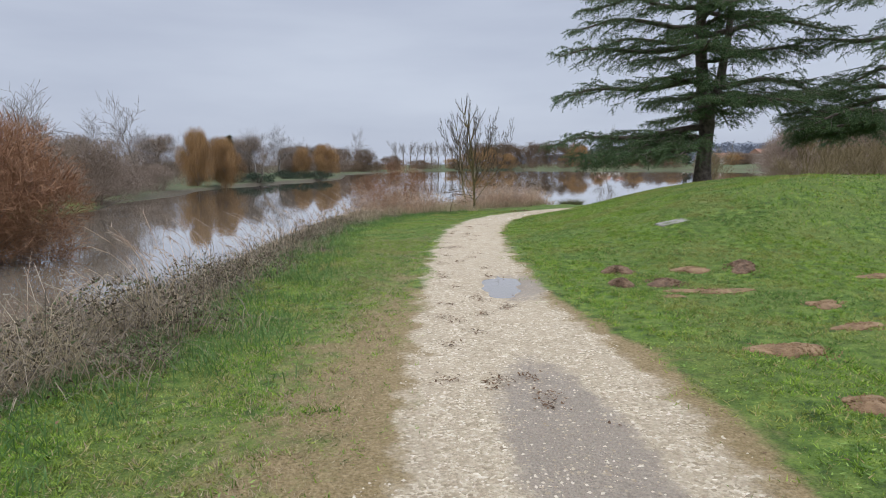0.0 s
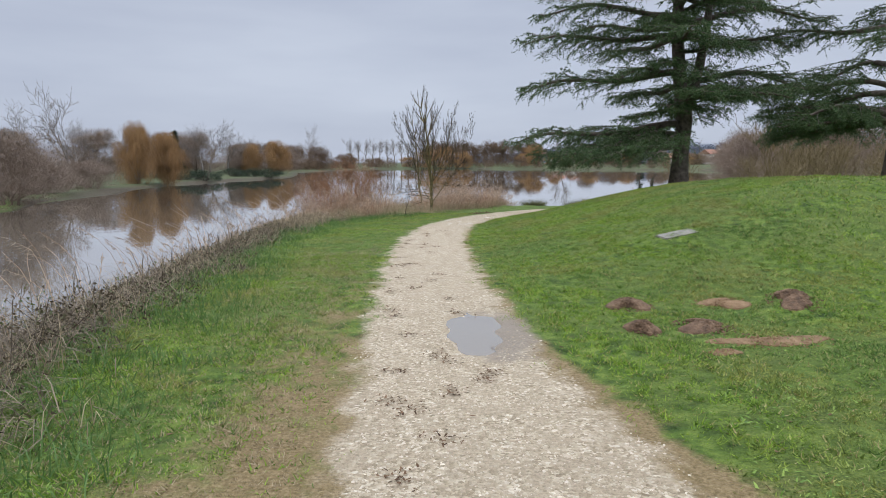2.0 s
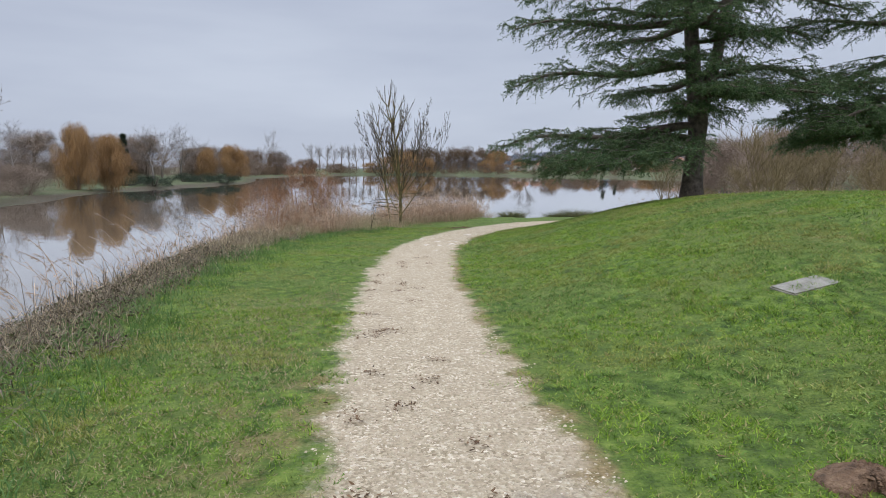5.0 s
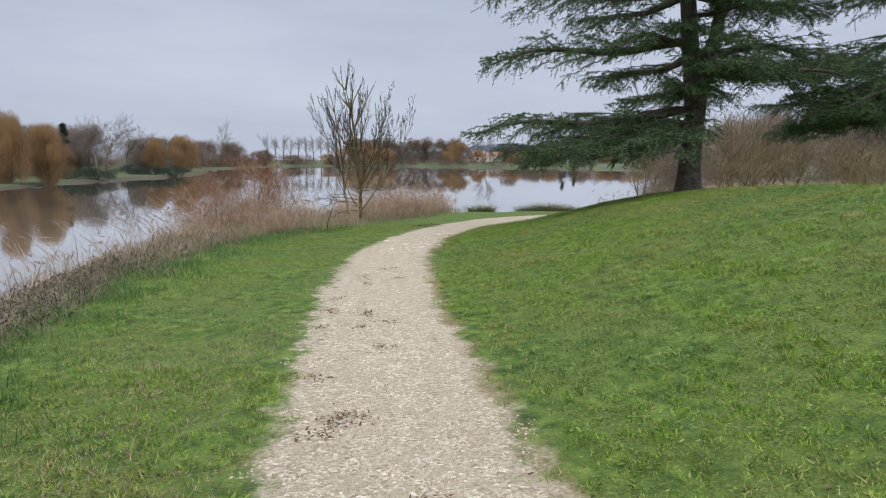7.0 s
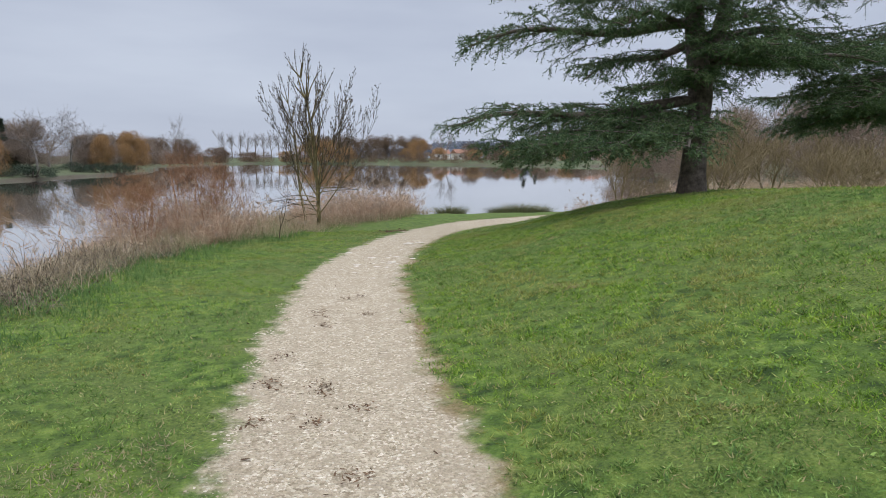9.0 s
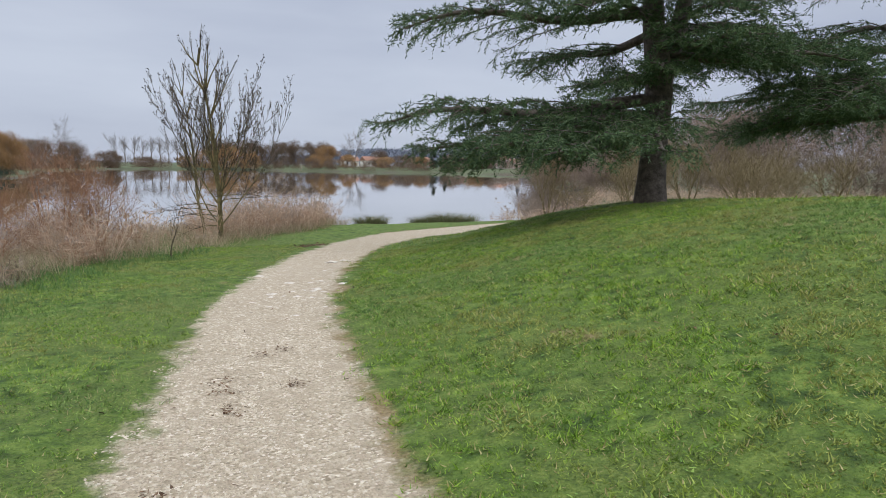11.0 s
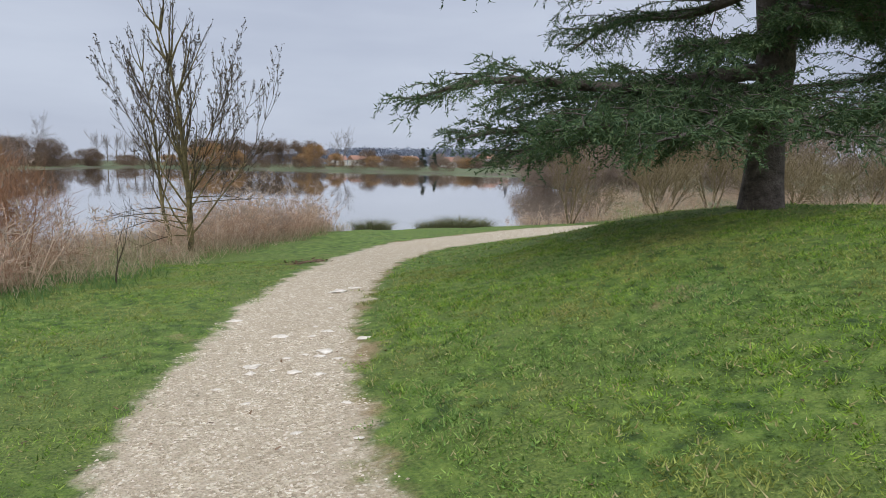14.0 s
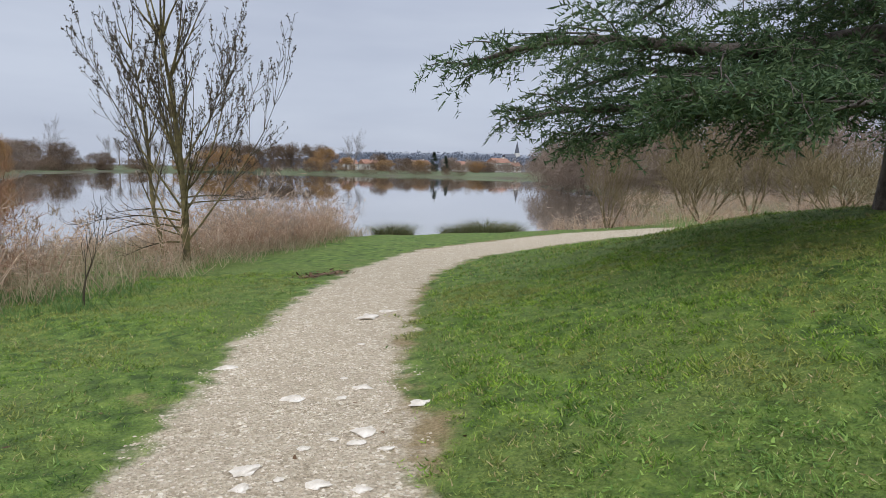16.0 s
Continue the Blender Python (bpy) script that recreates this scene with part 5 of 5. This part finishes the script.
def mole_hill(x, y, rx, ry, high, seed, material, label, crumbs=160):
    root = thing("molehill", x, y, height(x, y), label, "molehill", "molehills on the lawn")
    n, rings = 36, 9
    ox, oy = blob(rx, ry, seed, n)
    g = np.random.RandomState(seed)
    verts, faces = [(0, 0, high)], []
    for k in range(1, rings + 1):
        u = k / rings
        for i in range(n):
            zz = high * (1 - u * u) ** 1.2 + high * 0.35 * noise.noise(Vector((ox[i] * u * 22, oy[i] * u * 22, seed))) * (1 - u) - 0.03 * (k == rings)
            gz = height(x, y)
            verts.append((ox[i] * u, oy[i] * u, zz))
    vv = np.array(verts)
    vv[:, 2] += land(vv[:, 0] + x, vv[:, 1] + y)[0] - height(x, y) + 0.004
    for i in range(n):
        faces.append((0, 1 + i, 1 + (i + 1) % n, 1 + (i + 1) % n))
    tri = np.array([f[:3] for f in faces])
    qs = []
    for k in range(rings - 1):
        for i in range(n):
            a, b = 1 + k * n + i, 1 + k * n + (i + 1) % n
            qs += [(a, a + n, b + n), (a, b + n, b)]
    a, q = g.uniform(0, 6.283, crumbs), g.uniform(0, 1.35, crumbs) ** 0.8
    cx, cy = np.cos(a) * q * rx, np.sin(a) * q * ry
    cz2 = land(cx + x, cy + y)[0] - height(x, y) + np.clip(high * (1 - q * q), 0, None) ** 1.0
    v, f = pebbles(np.stack([cx, cy, cz2], 1), g.uniform(0.005, 0.020, crumbs), g, 0.8)
    part("mound", mesh_of("mound", *join([(vv, np.concatenate([tri, np.array(qs)])), (v, f)]), material), root)


mole_hill(2.25, 8.30, 0.19, 0.20, 0.08, 1, M_SOIL, "fresh dark brown molehill on the lawn", 260)
mole_hill(2.09, 7.49, 0.12, 0.14, 0.08, 2, M_SOIL, "small dark molehill on the lawn", 200)
mole_hill(3.17, 8.27, 0.24, 0.16, 0.03, 3, M_DRYSOIL, "flattened dry brown molehill on the lawn", 120)
mole_hill(2.62, 7.53, 0.21, 0.20, 0.06, 4, M_SOIL, "dark brown molehill beside a worn patch", 260)
mole_hill(3.00, 7.12, 0.40, 0.16, 0.02, 5, M_DRYSOIL, "flattened pale brown patch of mole soil", 200)
mole_hill(3.81, 8.16, 0.20, 0.22, 0.08, 6, M_SOIL, "reddish brown molehill on the lawn", 220)
mole_hill(2.67, 4.85, 0.30, 0.17, 0.05, 7, M_DRYSOIL, "low dry brown molehill near the path", 260)
mole_hill(2.49, 3.65, 0.17, 0.15, 0.03, 8, M_DRYSOIL, "low dry brown molehill near the path", 120)
mole_hill(2.48, 6.85, 0.13, 0.08, 0.012, 9, M_DRYSOIL, "flattened pale mole soil on the lawn", 60)
mole_hill(3.77, 6.30, 0.20, 0.14, 0.02, 10, M_DRYSOIL, "flattened dry brown molehill on the lawn", 100)
mole_hill(3.57, 5.45, 0.19, 0.13, 0.025, 11, M_DRYSOIL, "flattened dry brown molehill on the lawn", 100)
mole_hill(5.15, 7.58, 0.2, 0.16, 0.025, 12, M_DRYSOIL, "flattened dry brown molehill on the lawn", 80)

# concrete cover in the lawn
sx, sy = 3.92, 11.05
bm = bmesh.new()
bmesh.ops.create_cube(bm, size=1.0)
bmesh.ops.scale(bm, vec=(0.52, 0.30, 0.07), verts=bm.verts)
bmesh.ops.bevel(bm, geom=bm.edges[:], offset=0.012, segments=2, affect="EDGES")
slab = new("concrete_cover", bm_mesh("concrete_cover", bm, M_CONC))
e1 = (height(sx + 0.25, sy) - height(sx - 0.25, sy)) / 0.5
e2 = (height(sx, sy + 0.25) - height(sx, sy - 0.25)) / 0.5
slab.location, slab.rotation_euler = (sx, sy, height(sx, sy) - 0.017), (math.atan(e2) * 0.9, -math.atan(e1) * 0.9, 0.15)
tagged(slab, "square weathered concrete cover set in the lawn", "cover")


# dark clods and dead leaves
def litter(name, spots, per, spread, size, label):
    c = np.repeat(np.array(spots), per, 0) + R5.normal(0, 1, (len(spots) * per, 2)) * spread
    z = land(c[:, 0], c[:, 1])[0] + R5.uniform(0.004, 0.02, len(c))
    p = np.column_stack([c, z])
    w = unit(R5.normal(0, 1, (len(p), 3)) * np.array([1, 1, 0.3]))
    v, f = bent_blades(p, w, size * R5.uniform(0.6, 1.4, len(p)), size * 0.6, 0.1, R5)
    stuff(name, v, f, M_LEAF, label, "leaves")


SPOTS = [(R5.uniform(-0.15, 0.6), R5.uniform(3.0, 19)) for k in range(46)]
SPOTS = [(x + float(np.interp(y, PATH[:, 1], PATH[:, 0])) - 0.35, y) for x, y in SPOTS]
litter("leaf_litter", SPOTS, 34, 0.055, 0.026, "small dark clumps of wet leaves on the gravel")
litter("leaf_pile", [(3.0, 27.2), (3.15, 27.35), (3.35, 27.3), (3.5, 27.5)], 60, 0.10, 0.07, "small heap of dead brown leaves at the path's edge")
litter("fallen_leaves", [(R5.uniform(-2.5, 5.5), R5.uniform(3, 22)) for k in range(260)], 1, 0.05, 0.035, "single fallen leaves in the grass")


# ---------------------------------------------------------------- far village and car
def box(x0, x1, y0, y1, z0, z1):
    v = np.array([(x, y, z) for z in (z0, z1) for y in (y0, y1) for x in (x0, x1)], float)
    f = np.array([(0, 2, 3, 1), (4, 5, 7, 6), (0, 1, 5, 4), (2, 6, 7, 3), (0, 4, 6, 2), (1, 3, 7, 5)])
    return v, f


def house(x, y, turn, w, d, h, roof, m_roof, label):
    root = thing("house", x, y, height(x, y), label, "house", "village houses")
    root.rotation_euler = (0, 0, radians(turn))
    part("wall", mesh_of("wall", *box(-w / 2, w / 2, -d / 2, d / 2, -0.5, h), M_WALL), root)
    v = np.array([(-w / 2 - .4, -d / 2 - .4, h), (w / 2 + .4, -d / 2 - .4, h), (w / 2 + .4, d / 2 + .4, h), (-w / 2 - .4, d / 2 + .4, h), (-w / 2 - .4, 0, h + roof), (w / 2 + .4, 0, h + roof)])
    f = np.array([(0, 1, 5, 4), (2, 3, 4, 5), (0, 4, 3, 3), (1, 2, 5, 5)])
    bm = bmesh.new()
    bv = [bm.verts.new(q) for q in v]
    for q in ((0, 1, 5, 4), (2, 3, 4, 5), (0, 4, 3), (1, 2, 5), (3, 2, 1, 0)):
        bm.faces.new([bv[i] for i in q])
    part("roof", bm_mesh("roof", bm, m_roof), root)
    part("chimney", mesh_of("chimney", *box(w * 0.25, w * 0.25 + 0.7, -0.4, 0.4, h, h + roof + 0.7), M_WALL), root)
    n = max(2, int(w / 3))
    for i in range(n):
        cx = -w / 2 + w * (i + 0.5) / n
        win = part("window", mesh_of("window", *box(cx - 0.5, cx + 0.5, -d / 2 - 0.06, -d / 2 + 0.02, h * 0.35, h * 0.75), M_GLASS), root)
        part("sill", mesh_of("sill", *box(cx - 0.6, cx + 0.6, -d / 2 - 0.15, -d / 2, h * 0.32, h * 0.345), M_WALL), win)


for x, y, a, w, d, h, r in ((93, 335, 10, 10, 7, 3.0, 2.2), (142, 332, -10, 9, 7, 3.0, 2.4), (153, 312, 20, 11, 7, 4.6, 2.4), (163, 318, -5, 9, 7, 3.0, 2.2), (122, 345, 15, 12, 8, 3.2, 2.4), (180, 300, 0, 10, 7, 3.2, 2.4), (172, 250, 10, 10, 7, 4.2, 2.2), (205, 262, -15, 11, 8, 3.5, 2.4), (84, 345, 0, 8, 7, 3.0, 2.2)):
    house(x, y, a, w, d, h, r, M_ROOF, "cream rendered house with a tiled roof beyond the lake")
# church with its spire on the ridge
cx, cy = 602, 1129
church = thing("church", cx, cy, height(cx, cy), "far stone church with a slender slate spire", "church")
part("wall", mesh_of("wall", *box(-16, 8, -5, 5, -6, 9), M_WALL), church)
part("tower", mesh_of("tower", *box(8, 16, -4, 4, -6, 18), M_WALL), church)
part("spire", mesh_of("spire", *rods([(12, 0, 18, 12, 0, 40, 5.0, 0.1)], 8), M_SLATE), church)
part("roof", mesh_of("roof", *rods([(-16, 0, 9, 8, 0, 9, 6.5, 6.5)], 4), M_SLATE), church)

# a white car behind the far bank
ccx, ccy = -44, 76
car = thing("car", ccx, ccy, height(ccx, ccy) + 0.02, "white parked car behind the far bank", "car")
car.rotation_euler = (0, 0, radians(20))
bm = bmesh.new()
prof = [(-2.1, 0.35), (-2.1, 0.8), (-1.3, 0.95), (-0.7, 1.42), (0.9, 1.45), (1.7, 0.98), (2.1, 0.9), (2.1, 0.35)]
a = [bm.verts.new((x, -0.85, z)) for x, z in prof]
b = [bm.verts.new((x, 0.85, z)) for x, z in prof]
bm.faces.new(a)
bm.faces.new(b[::-1])
for i in range(8):
    bm.faces.new((a[i], b[i], b[(i + 1) % 8], a[(i + 1) % 8]))
bmesh.ops.recalc_face_normals(bm, faces=bm.faces[:])
bmesh.ops.bevel(bm, geom=bm.edges[:], offset=0.06, segments=2, affect="EDGES")
part("body", bm_mesh("body", bm, M_CARPAINT, False), car)
part("window", mesh_of("window", *box(-0.65, 0.95, -0.87, -0.83, 1.0, 1.33), M_GLASS), car)
for x in (-1.3, 1.3):
    for y in (-0.8, 0.8):
        part("wheel", mesh_of("wheel", *rods([(x, y - 0.1, 0.32, x, y + 0.1, 0.32, 0.32, 0.32)], 16), M_TYRE), car)
